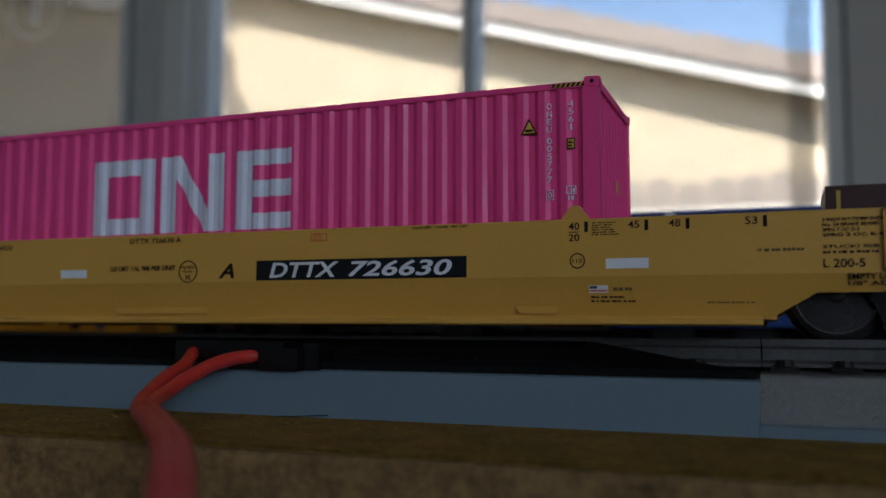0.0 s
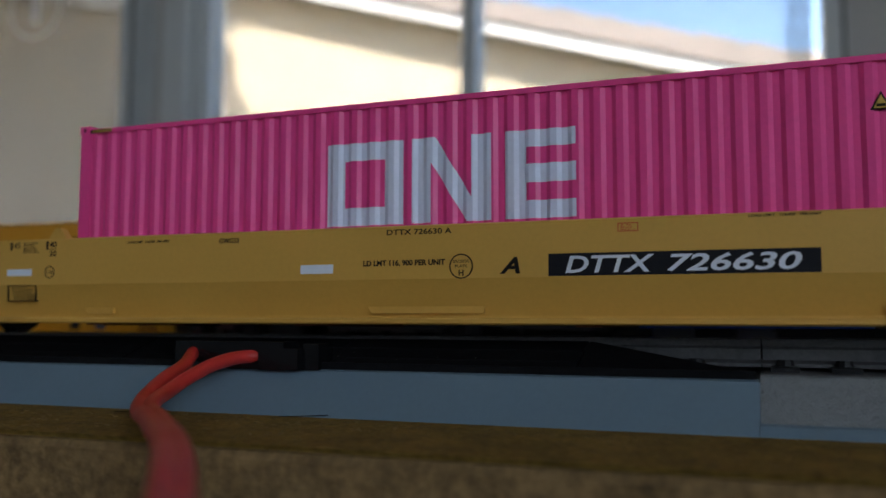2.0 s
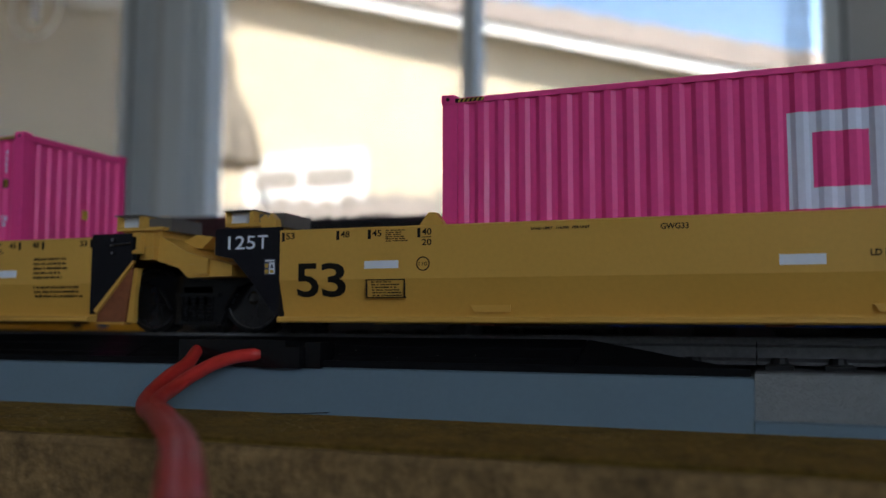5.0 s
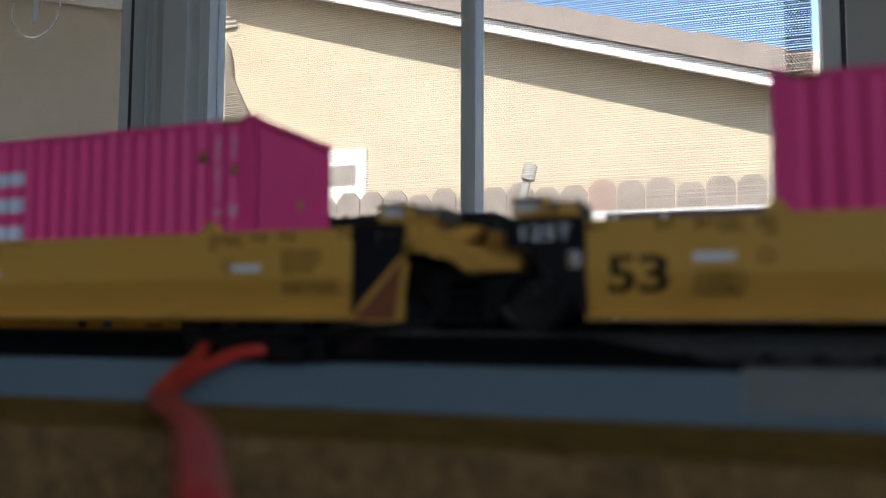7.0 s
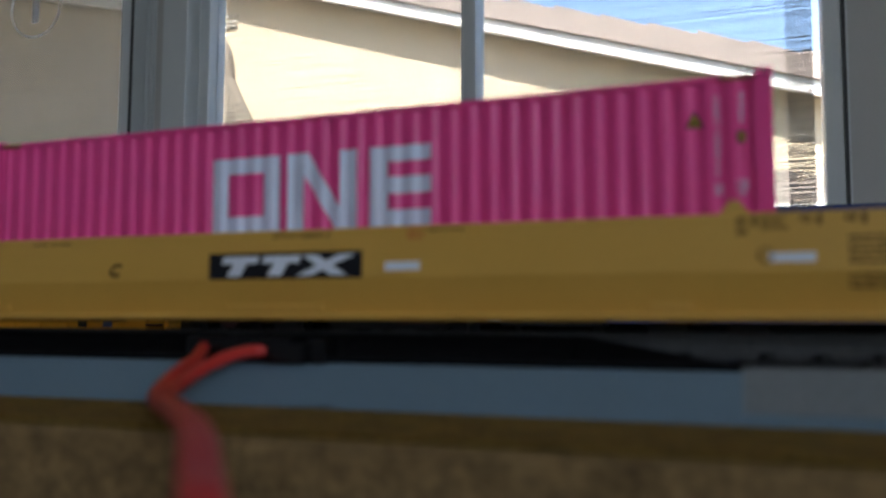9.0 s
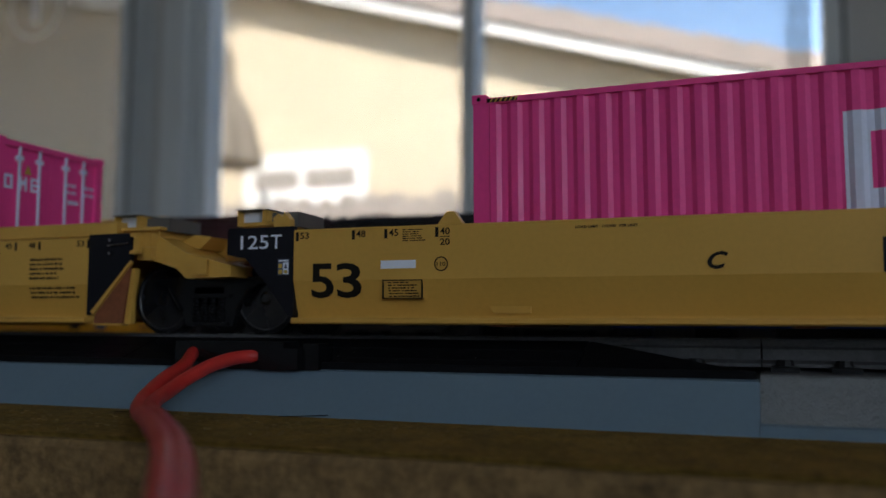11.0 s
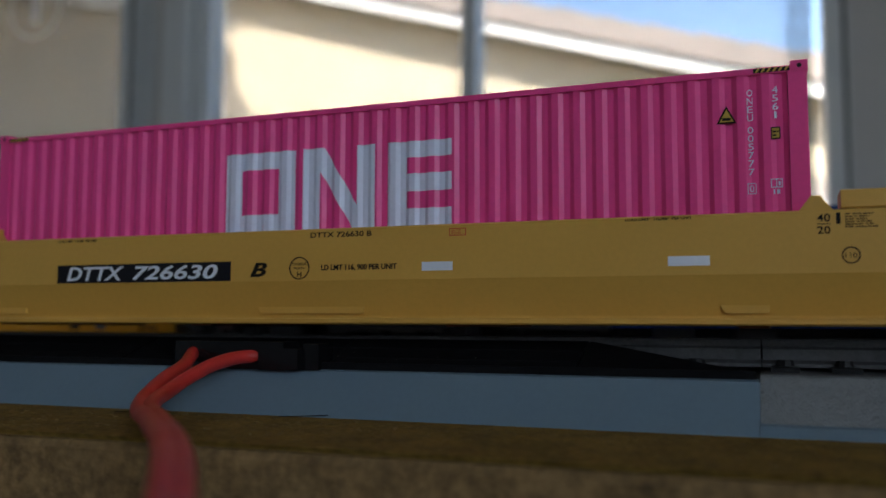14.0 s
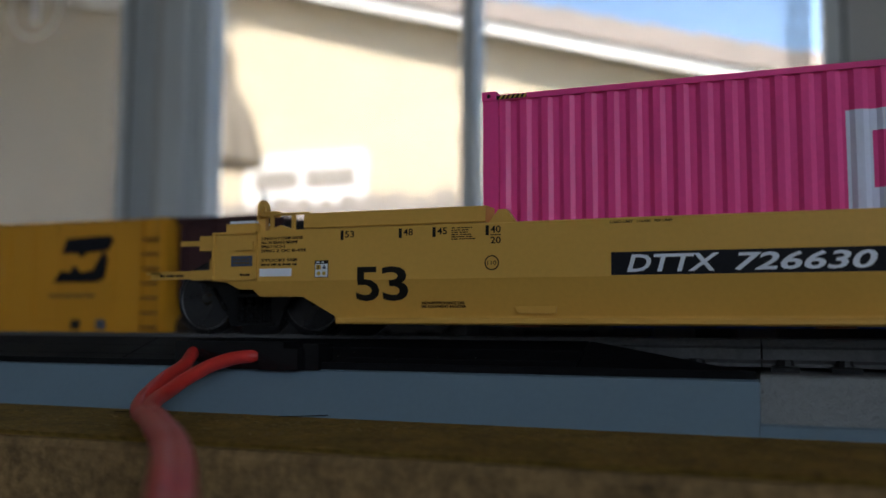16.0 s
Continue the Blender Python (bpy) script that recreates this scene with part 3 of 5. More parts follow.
common_print(unit_a, "A", False)
def big_number(car, x, z0, z1):
    letters("big_number", "5", x, x + 2.12, z0, z1, INK, car, side_y, bold=0.016)
    letters("big_number", "3", x + 2.38, x + 4.65, z0, z1, INK, car, side_y, bold=0.016)


big_number(unit_a, -50.3, 3.1, 5.95)
patch("white_patch", -43.9, -40.85, 5.4, 6.05, WHITE, unit_a, side_y)
patch("white_patch", 38.9, 42.0, 5.1, 5.85, WHITE, unit_a, side_y)
bars("small_print", 2, 37.7, 41.2, 2.6, 3.2, INK, unit_a, side_y, 11)
patch("flag_mark", 37.6, 39.0, 3.35, 3.9, WHITE, unit_a, side_y)
patch("flag_mark_stripe", 37.65, 38.95, 3.45, 3.55, RED_INK, unit_a, side_y, 0.035)
patch("flag_mark_field", 37.65, 38.2, 3.65, 3.85, BLUE_INK, unit_a, side_y, 0.035)
bars("faint_print", 1, 39.4, 41.3, 3.35, 3.95, FAINT, unit_a, side_y, 12)
bars("faint_print", 1, 46.0, 49.2, 2.5, 2.75, FAINT, unit_a, side_y, 14)
bars("faint_print", 1, 49.4, 52.7, 6.0, 6.45, FAINT, unit_a, side_y, 15)


def brake_notes(car, x):
    for words, w, z in (("2 INCH H F COMP SHOES", 4.0, 8.05), ("No. 24 BRAKE BEAMS", 3.5, 7.7), ("SPRG 7 OC D-5", 2.3, 7.35), ("SPRG 2 OC B-432", 4.3, 7.0)):
        letters("brake_note", words, x, x + w, z, z + 0.24, INK, car, side_y, bold=0.026)
    letters("brake_note", "STUCKI SSB", x, x + 3.5, 6.2, 6.44, INK, car, side_y, bold=0.026)
    bars("small_print", 1, x, x + 4.2, 5.78, 6.15, INK, car, side_y, 16)


brake_notes(unit_a, 53.6)
letters("brake_code", "L 200-5", 53.6, 56.2, 4.9, 5.5, INK, unit_a, side_y, bold=0.02)
letters("adjust_note", "EMPTY LOAD", 55.1, 58.6, 4.1, 4.5, INK, unit_a, lambda z: -HALF, bold=0.02)
letters("adjust_note", "1/8\" ADJ.", 55.1, 58.0, 3.6, 4.0, INK, unit_a, lambda z: -HALF, bold=0.02)
bm = B()
box(bm, 53.9, 59.9, -HALF + 1.0, -2.0, TOP - 0.1, TOP + 1.75)
part("winch_box", soften(bm, 0.15), MAROON, unit_a, "dark brown winch box")
part("winch_strip", box(B(), 54.6, 54.85, -HALF + 0.9, -HALF + 1.02, TOP + 0.1, TOP + 1.4), GOLD, unit_a)

def framed_note(car):
    bm = B()
    for q in ((-43.75, -40.28, 4.44, 4.52), (-43.75, -40.28, 3.0, 3.08), (-43.75, -43.66, 3.08, 4.44), (-40.37, -40.28, 3.08, 4.44)):
        box(bm, q[0], q[1], side_y(sum(q[2:]) / 2) - 0.1, side_y(4.5), q[2], q[3])
    part("note_frame", bm, INK, car)
    bars("note_print", 6, -43.3, -40.7, 3.12, 4.42, INK, car, side_y, 17)


framed_note(unit_a), framed_note(unit_c)

# unit C lettering
patch("logo_panel", -7.4, 8.0, 4.56, 6.9, BLACK, unit_c, side_y, 0.025)
bm = B()
for x in (-6.4, -2.2):
    prism(bm, [(x + 0.35, 5.95), (x + 0.6, 6.6), (x + 4.3, 6.6), (x + 4.05, 5.95)], -HALF - 0.06, -HALF)
    prism(bm, [(x + 0.9, 4.8), (x + 1.6, 5.95), (x + 3.0, 5.95), (x + 2.3, 4.8)], -HALF - 0.06, -HALF)
prism(bm, [(2.2, 6.6), (3.7, 6.6), (6.6, 4.8), (5.0, 4.8)], -HALF - 0.06, -HALF)
prism(bm, [(1.6, 4.8), (3.1, 4.8), (7.4, 6.6), (5.8, 6.6)], -HALF - 0.064, -HALF)
part("logo_shape", bm, WHITE, unit_c)
letters("unit_letter", "C", -18.6, -17.2, 4.95, 6.2, INK, unit_c, side_y, bold=0.03, slant=0.3)
patch("white_patch", 10.1, 13.3, 5.1, 5.85, WHITE, unit_c, side_y)
patch("white_patch", 40.5, 43.7, 5.2, 5.9, WHITE, unit_c, side_y)
big_number(unit_c, -50.3, 3.1, 5.95)
patch("white_patch", -43.9, -40.85, 5.42, 6.08, WHITE, unit_c, side_y)
common_print(unit_c, "C", True)
patch("notice", 12.2, 13.6, 7.8, 8.45, RED_INK, unit_c, side_y)
patch("notice_ground", 12.27, 13.53, 7.87, 8.38, YELLOW, unit_c, side_y, 0.035)
bars("notice_print", 4, 12.4, 13.5, 7.9, 8.35, RED_INK, unit_c, lambda z: side_y(z) - 0.03, 9)
letters("load_limit_small", "LOAD LIMIT   116,900   PER UNIT", -28.0, -23.4, 8.12, 8.36, INK, unit_c, side_y, bold=0.025)
bars("small_print", 1, 14.0, 18.6, 8.3, 8.6, INK, unit_c, side_y, 25)
bars("small_print", 5, 45.8, 49.9, 4.95, 7.15, INK, unit_c, side_y, 21)
bars("small_print", 3, 45.8, 51.5, 3.2, 4.45, INK, unit_c, side_y, 22)

# unit B lettering
plate_number(unit_b, -27.35, -8.4)
letters("car_number", "DTTX", -26.2, -19.75, 4.83, 6.1, WHITE, unit_b, surface_of_panel, bold=0.02, slant=0.22)
letters("car_number", "726630", -18.75, -9.7, 4.83, 6.1, WHITE, unit_b, surface_of_panel, bold=0.02, slant=0.22)
letters("unit_letter", "B", -6.45, -4.8, 4.93, 6.13, INK, unit_b, side_y, bold=0.03, slant=0.3)
ring("plate_circle", -1.7, 5.6, 0.95, 0.1, INK, unit_b, side_y)
letters("plate_text", "EXCEEDS", -2.35, -1.05, 5.85, 6.05, INK, unit_b, side_y)
letters("plate_text", "PLATE", -2.2, -1.2, 5.5, 5.7, INK, unit_b, side_y)
letters("plate_text", "H", -1.9, -1.5, 4.85, 5.3, INK, unit_b, side_y, bold=0.02)
letters("load_limit", "LD LMT 116, 900 PER UNIT", 0.35, 7.15, 5.3, 5.85, INK, unit_b, side_y, bold=0.026)
patch("white_patch", 9.3, 11.9, 5.2, 5.9, WHITE, unit_b, side_y)
patch("white_patch", 28.3, 31.2, 5.2, 5.9, WHITE, unit_b, side_y)
patch("notice", 11.6, 13.0, 7.9, 8.5, RED_INK, unit_b, side_y)
patch("notice_ground", 11.67, 12.93, 7.97, 8.43, YELLOW, unit_b, side_y, 0.035)
bars("notice_print", 4, 11.8, 12.9, 8.0, 8.4, RED_INK, unit_b, lambda z: side_y(z) - 0.03, 9)
common_print(unit_b, "B", True)
letters("load_limit_small", "LOAD LIMIT   116,900   PER UNIT", -27.4, -22.9, 8.4, 8.62, INK, unit_b, side_y, bold=0.02)
letters("load_limit_small", "LOAD LIMIT   116,900   PER UNIT", 25.3, 30.0, 8.5, 8.72, INK, unit_b, side_y, bold=0.02)
big_number(unit_b, -48.2, 2.85, 5.6)
letters("register_note", "NON-INTERCHANGE CAR", -42.5, -38.9, 2.55, 2.78, INK, unit_b, side_y, bold=0.02)
letters("register_note", "SEE EQUIPMENT REGISTER", -42.6, -38.8, 2.25, 2.48, INK, unit_b, side_y, bold=0.02)
brake_notes(unit_b, -57.0)
patch("white_patch", -57.15, -54.05, 4.95, 5.62, WHITE, unit_b, side_y)
patch("data_plate", -59.9, -57.8, 5.85, 6.75, BLUE_INK, unit_b, lambda z: -HALF - 0.12, 0.03)
bars("data_plate_print", 2, -59.7, -58.0, 6.0, 6.6, FAINT, unit_b, lambda z: -HALF - 0.15, 33)
bars("small_print", 1, -59.0, -57.7, 4.95, 5.3, INK, unit_b, lambda z: -HALF - 0.12, 34)
patch("placard", -51.85, -50.6, 4.8, 6.2, INK, unit_b, side_y, 0.025)
patch("placard_ground", -51.8, -50.65, 4.85, 5.92, WHITE, unit_b, side_y, 0.032)
bars("placard_print", 1, -51.7, -50.75, 5.95, 6.2, WHITE, unit_b, lambda z: side_y(z) - 0.02, 37)
for a, z in ((-51.47, 5.13), (-50.98, 5.13)):
    ring("placard_ring", a, z, 0.21, 0.05, INK, unit_b, side_y, 20)
    bm = rod(B(), (a, -HALF - 0.02, z), (a, -HALF - 0.045, z), 0.17, 16)
    part("placard_mark", bm, GOLD, unit_b)
patch("placard_mark", -51.72, -51.28, 5.45, 5.85, GOLD, unit_b, side_y, 0.042)
patch("placard_mark", -51.56, -51.46, 5.5, 5.8, INK, unit_b, side_y, 0.05)
patch("placard_mark", -51.12, -50.82, 5.5, 5.68, BLUE_INK, unit_b, side_y, 0.042)
patch("placard_mark", -51.03, -50.91, 5.68, 5.84, BLUE_INK, unit_b, side_y, 0.042)
bars("small_print", 1, -67.6, -64.6, 4.95, 5.4, INK, unit_b, lambda z: -HALF + 0.3, 35)
bars("small_print", 5, 45.8, 49.9, 4.95, 7.15, INK, unit_b, side_y, 21)
bars("small_print", 3, 45.8, 51.5, 3.2, 4.45, INK, unit_b, side_y, 22)
cover(unit_b, -53.2, -37.15)
cover(unit_b, 39.8, 55.5)


# ---- forty-foot containers ----
C_LEN, C_WID, C_LOW, C_HIGH = 76.2, 15.24, 1.72, 20.05
RIBS, RIB0 = 42, 36.7


def rib(x):
    """Depth of the corrugation at x, 0 on the outer flats."""
    w = 2 * RIB0 / RIBS
    u = ((x + RIB0) / w) % 1.0
    d = 0.23
    if u < 0.3:
        return 0.0
    if u < 0.51:
        return d * (u - 0.3) / 0.21
    if u < 0.79:
        return d
    return d * (1.0 - u) / 0.21


def rib_stops(a, b):
    w = 2 * RIB0 / RIBS
    xs = {a, b}
    for i in range(RIBS + 1):
        for u in (0, 0.3, 0.51, 0.79):
            x = -RIB0 + (i + u) * w
            if a < x < b:
                xs.add(x)
    return sorted(xs)


def print_on_ribs(bm, a, b, spans, y):
    """Print that follows the corrugation from a to b; spans(x) lists (low, high)."""
    xs = rib_stops(a, b)
    fine = []
    for p, q in zip(xs, xs[1:]):
        k = max(1, int((q - p) / 0.15))
        fine += [p + (q - p) * i / k for i in range(k)]
    fine.append(b)
    for p, q in zip(fine, fine[1:]):
        for (l0, h0), (l1, h1) in zip(spans(p + 1e-4), spans(q - 1e-4)):
            y0, y1 = y + rib(p + 1e-6) - 0.025, y + rib(q - 1e-6) - 0.025
            vs = [bm.verts.new(c) for c in ((p, y0, l0), (q, y1, l1), (q, y1, h1), (p, y0, h0))]
            bm.faces.new(vs)
    bmesh.ops.remove_doubles(bm, verts=bm.verts, dist=0.002)


def corrugated(bm, a, b, y, side, z0, z1):
    xs = rib_stops(a, b)
    loops = []
    for x in xs:
        d = rib(x + 1e-6) if x < b else 0
        loops.append([bm.verts.new((x, y + side * d, z0)), bm.verts.new((x, y + side * d, z1)), bm.verts.new((x, y + side * 0.6, z1)), bm.verts.new((x, y + side * 0.6, z0))])
    for p, q in zip(loops, loops[1:]):
        for i in range(4):
            bm.faces.new((p[i], q[i], q[(i + 1) % 4], p[(i + 1) % 4]))
    bm.faces.new(loops[0]), bm.faces.new(loops[-1][::-1])


def container(x, doors_right, label):
    c = thing("shipping_container", (x, MID, RAIL), label, "model container", "containers on the train")
    L, W = C_LEN / 2, C_WID / 2
    z0, z1 = C_LOW + 1.0, C_HIGH - 0.75
    yn = -W + 0.12
    bm = B()
    corrugated(bm, -RIB0, RIB0, yn, 1, z0, z1)
    part("side_wall", bm, PINK, c)
    bm = B()
    corrugated(bm, -RIB0, RIB0, W - 0.12, -1, z0, z1)
    part("side_wall", bm, PINK, c)
    for s in (-1, 1):
        part("top_rail", soften(box(B(), -L + 1.1, L - 1.1, *sorted((s * W - s * 0.02, s * (W - 0.7))), z1, C_HIGH - 0.3), 0.08), PINK, c)
        part("bottom_rail", soften(box(B(), -L + 1.1, L - 1.1, *sorted((s * W - s * 0.02, s * (W - 0.7))), C_LOW + 0.1, z0), 0.08), PINK, c)
        for e in (-1, 1):
            part("corner_post", soften(box(B(), *sorted((e * (L - 0.05), e * 36.75)), *sorted((s * (W - 0.02), s * (W - 1.0))), C_LOW + 0.7, C_HIGH - 0.7), 0.08), PINK, c)
            for zz in ((C_LOW, C_LOW + 0.75), (C_HIGH - 0.75, C_HIGH)):
                bm = soften(box(B(), *sorted((e * (L + 0.02), e * (L - 1.15))), *sorted((s * (W + 0.06), s * (W - 1.05))), *zz), 0.07)
                cc = part("corner_casting", bm, PINK, c)
                if s < 0:
                    bm = rod(B(), (e * (L - 0.55), -W - 0.075, sum(zz) / 2), (e * (L - 0.55), -W + 0.1, sum(zz) / 2), 0.17, 12)
                    part("casting_hole", bm, INK, cc)
    part("roof", box(B(), -L + 0.4, L - 0.4, -W + 0.3, W - 0.3, C_HIGH - 0.75, C_HIGH - 0.42), PINK, c)
    part("floor", box(B(), -L + 0.4, L - 0.4, -W + 0.6, W - 0.6, C_LOW + 0.3, C_LOW + 0.8), PINK, c)
    for e in (-1, 1):
        part("end_rail", soften(box(B(), *sorted((e * (L - 0.02), e * (L - 0.8))), -W + 1.0, W - 1.0, C_HIGH - 0.85, C_HIGH - 0.2), 0.07), PINK, c)
        part("end_sill", soften(box(B(), *sorted((e * (L - 0.02), e * (L - 0.8))), -W + 1.0, W - 1.0, C_LOW + 0.05, C_LOW + 0.9), 0.07), PINK, c)
        if (e > 0) == doors_right:
            for s in (-1, 1):
                leaf = part("door", soften(box(B(), *sorted((e * (L - 0.35), e * (L - 0.75))), *sorted((s * 0.05, s * (W - 1.0))), C_LOW + 0.9, C_HIGH - 0.85), 0.08), PINK, c)
                for y in (1.9, 4.6):
                    part("lock_rod", rod(B(), (e * (L - 0.1), s * y, C_LOW + 0.7), (e * (L - 0.1), s * y, C_HIGH - 0.7), 0.16, 10), PALE, leaf)
                    part("rod_keeper", soften(box(B(), *sorted((e * (L + 0.05), e * (L - 0.3))), s * y - 0.4, s * y + 0.4, C_HIGH - 2.2, C_HIGH - 1.7), 0.05), PALE, leaf)
                pts = [(s * 3.2 - 0.5, 16.6), (s * 3.2 + 0.5, 16.6), (s * 3.2, 17.6)] if s < 0 else [(2.6, 14.2), (4.2, 14.2), (4.2, 14.6), (2.6, 14.6)]
                part("door_label", prism(B(), pts, *sorted((e * (L - 0.36), e * (L - 0.32))), "x"), GOLD if s < 0 else PALE, leaf)
            bm = B()
            for y0, y1, a, b in ((-6.3, -5.2, 16.0, 16.3), (-6.3, -5.2, 14.8, 15.1), (-6.3, -6.0, 15.1, 16.0), (-5.5, -5.2, 15.1, 16.0), (-4.3, -4.0, 14.8, 16.3), (-3.6, -3.3, 14.8, 16.3),
                                 (-4.0, -3.6, 15.4, 15.9), (-2.8, -2.5, 14.8, 16.3), (-2.5, -1.9, 16.0, 16.3), (-2.5, -1.9, 15.4, 15.7), (-2.5, -1.9, 14.8, 15.1)):
                box(bm, *sorted((e * (L - 0.37), e * (L - 0.33))), y0, y1, a, b)
            for z in (16.2, 15.4, 11.0, 10.3, 9.6, 8.9):
                for y in (2.2, 3.1, 5.0, 5.9):
                    box(bm, *sorted((e * (L - 0.37), e * (L - 0.33))), y, y + 0.65, z, z + 0.28)
            part("door_print", bm, PALE, c)
        else:
            bm = B()
            n, yy, flip = 9, -W + 1.0, 0
            w = (C_WID - 2.0) / n
            pts = []
            for i in range(n):
                for u, d in ((0, 0), (0.3, 0), (0.5, 0.26), (0.8, 0.26)):
                    pts.append((e * (L - 0.2 - d), yy + (i + u) * w))
            pts.append((e * (L - 0.2), W - 1.0))
            pts += [(e * (L - 0.8), W - 1.0), (e * (L - 0.8), -W + 1.0)]
            prism(bm, pts, C_LOW + 0.85, C_HIGH - 0.8, "z")
            part("end_wall", bm, PINK, c)
            part("end_label", box(B(), *sorted((e * (L - 0.1), e * (L - 0.3))), 1.0, 1.8, 12.0, 13.0), GOLD, c)
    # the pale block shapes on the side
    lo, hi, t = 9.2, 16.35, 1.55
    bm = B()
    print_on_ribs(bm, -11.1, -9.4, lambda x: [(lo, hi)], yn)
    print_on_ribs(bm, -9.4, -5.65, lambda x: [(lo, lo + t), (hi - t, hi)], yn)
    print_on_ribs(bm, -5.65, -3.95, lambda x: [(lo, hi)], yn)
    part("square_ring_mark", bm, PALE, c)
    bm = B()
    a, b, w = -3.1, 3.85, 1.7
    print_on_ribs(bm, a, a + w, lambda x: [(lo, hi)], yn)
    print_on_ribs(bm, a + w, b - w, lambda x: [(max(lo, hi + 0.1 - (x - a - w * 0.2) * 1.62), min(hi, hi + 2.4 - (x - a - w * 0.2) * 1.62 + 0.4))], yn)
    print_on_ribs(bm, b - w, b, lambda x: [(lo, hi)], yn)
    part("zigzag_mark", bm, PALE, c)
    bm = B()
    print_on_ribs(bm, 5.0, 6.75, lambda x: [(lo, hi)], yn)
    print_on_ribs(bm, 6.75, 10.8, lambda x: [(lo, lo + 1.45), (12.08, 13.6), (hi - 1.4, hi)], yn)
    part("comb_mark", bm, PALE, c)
    # small marks near the ends
    face = lambda z: -W + 0.1
    part("warning_sign", prism(B(), [(31.75, 15.8), (33.15, 15.8), (32.45, 17.1)], -W + 0.05, -W + 0.12), INK, c)
    part("warning_sign_face", prism(B(), [(31.95, 15.9), (32.95, 15.9), (32.45, 16.85)], -W + 0.03, -W + 0.12), GOLD, c)
    patch("warning_print", 32.15, 32.75, 16.0, 16.2, INK, c, lambda z: -W + 0.03)
    zz = 18.2
    for ch in "ONEU 005777":
        if ch != " ":
            letters("container_code", ch, 33.9, 34.3, zz - 0.5, zz, PALE, c, face)
        zz -= 0.62 if ch != " " else 0.3
    letters("container_code", "0", 33.95, 34.25, 10.6, 11.1, PALE, c, face)
    bm = B()
    for q in ((33.8, 34.4, 10.45, 10.5), (33.8, 34.4, 11.2, 11.25), (33.8, 33.85, 10.45, 11.25), (34.35, 34.4, 10.45, 11.25)):
        box(bm, q[0], q[1], -W + 0.06, -W + 0.12, q[2], q[3])
    part("code_frame", bm, PALE, c)
    zz = 18.3
    for ch in "4561":
        w = 0.08 if ch == "1" else 0.2
        letters("container_code", ch, 35.85 - w, 35.85 + w, zz - 0.5, zz, PALE, c, face)
        zz -= 0.62
    patch("height_sign", 35.5, 36.15, 14.4, 15.3, INK, c, face)
    patch("height_sign_face", 35.58, 36.07, 14.5, 15.2, GOLD, c, face, 0.035)
    bars("height_sign_print", 2, 35.62, 36.05, 14.55, 15.1, INK, c, lambda z: -W + 0.08, 3)
    bm = B()
    for q in ((35.4, 35.46, 10.85, 11.5), (35.46, 36.2, 11.44, 11.5), (36.14, 36.2, 10.85, 11.44), (35.46, 36.14, 10.85, 10.91), (35.76, 35.82, 10.91, 11.44), (35.92, 36.06, 11.0, 11.3), (35.56, 35.68, 10.4, 10.72), (35.8, 36.0, 10.4, 10.72)):
        box(bm, q[0], q[1], -W + 0.06, -W + 0.12, q[2], q[3])
    part("type_mark", bm, PALE, c)
    for e in (-1, 1):
        part("hazard_band", box(B(), *sorted((e * 36.9, e * 34.4)), -W - 0.01, -W + 0.05, C_HIGH - 0.68, C_HIGH - 0.36), INK, c)
        bm = B()
        for i in range(6):
            x = e * 34.6 + e * i * 0.4 - 0.1
            prism(bm, [(x, C_HIGH - 0.67), (x + 0.16, C_HIGH - 0.67), (x + 0.36, C_HIGH - 0.37), (x + 0.2, C_HIGH - 0.37)], -W - 0.03, -W)
        part("hazard_stripe", bm, GOLD, c)
    return c


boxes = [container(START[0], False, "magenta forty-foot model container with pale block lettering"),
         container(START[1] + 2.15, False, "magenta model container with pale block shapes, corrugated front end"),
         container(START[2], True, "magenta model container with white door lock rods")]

boxes[1].scale.x = 1.025   # the middle container is a shade longer than the others


# ---- the layout board and the track ----
board = part("layout_board", prism(B(), [(-18.3, -0.05), (-18.0, -0.35), (-18.0, -18), (430, -18), (430, 0.0), (-17.2, 0.0), (-17.8, -0.02)][::-1], -900, 700, "x"), BOARD_TOP)
tagged(board, "ochre painted layout board on the table", "board")
edge = part("board_edge", prism(B(), [(-18.9, -0.9), (-18.6, -0.45), (-18.06, -0.4), (-18.06, -17.6), (-18.9, -17.6)], -900, 700, "x"), BOARD_EDGE, board, "rough unpainted front edge")
# chips and sawdust in the paint
rnd = random.Random(4)
bm = B()
for i in range(1400):
    x, y, r = rnd.uniform(-75, 15), rnd.uniform(-18.0, -4.0), rnd.uniform(0.05, 0.2)
    m = Matrix.Translation((x, y, 0.0)) @ Matrix.Rotation(rnd.uniform(0, 6), 4, "Z") @ Matrix.Diagonal((r * rnd.uniform(1, 2.2), r, r * 0.5, 1))
    bmesh.ops.create_cube(bm, size=1, matrix=m)
tagged(part("paint_grit", bm, GRIT), "fine grit stuck in the paint on the board", "grit", kind="stuff")
bm = B()
for p, q in (((-36, -5.3, 0.15), (-32.5, -4.3, 0.25)), ((-34.5, -5.0, 0.2), (-31.8, -5.2, 0.4)), ((-50, -7, 0.15), (-47, -6.2, 0.2))):
    rod(bm, p, q, 0.028, 5)
tagged(part("stray_fibre", bm, BLACK_PLASTIC), "thin dark stray fibres on the board", "fibre", kind="stuff")

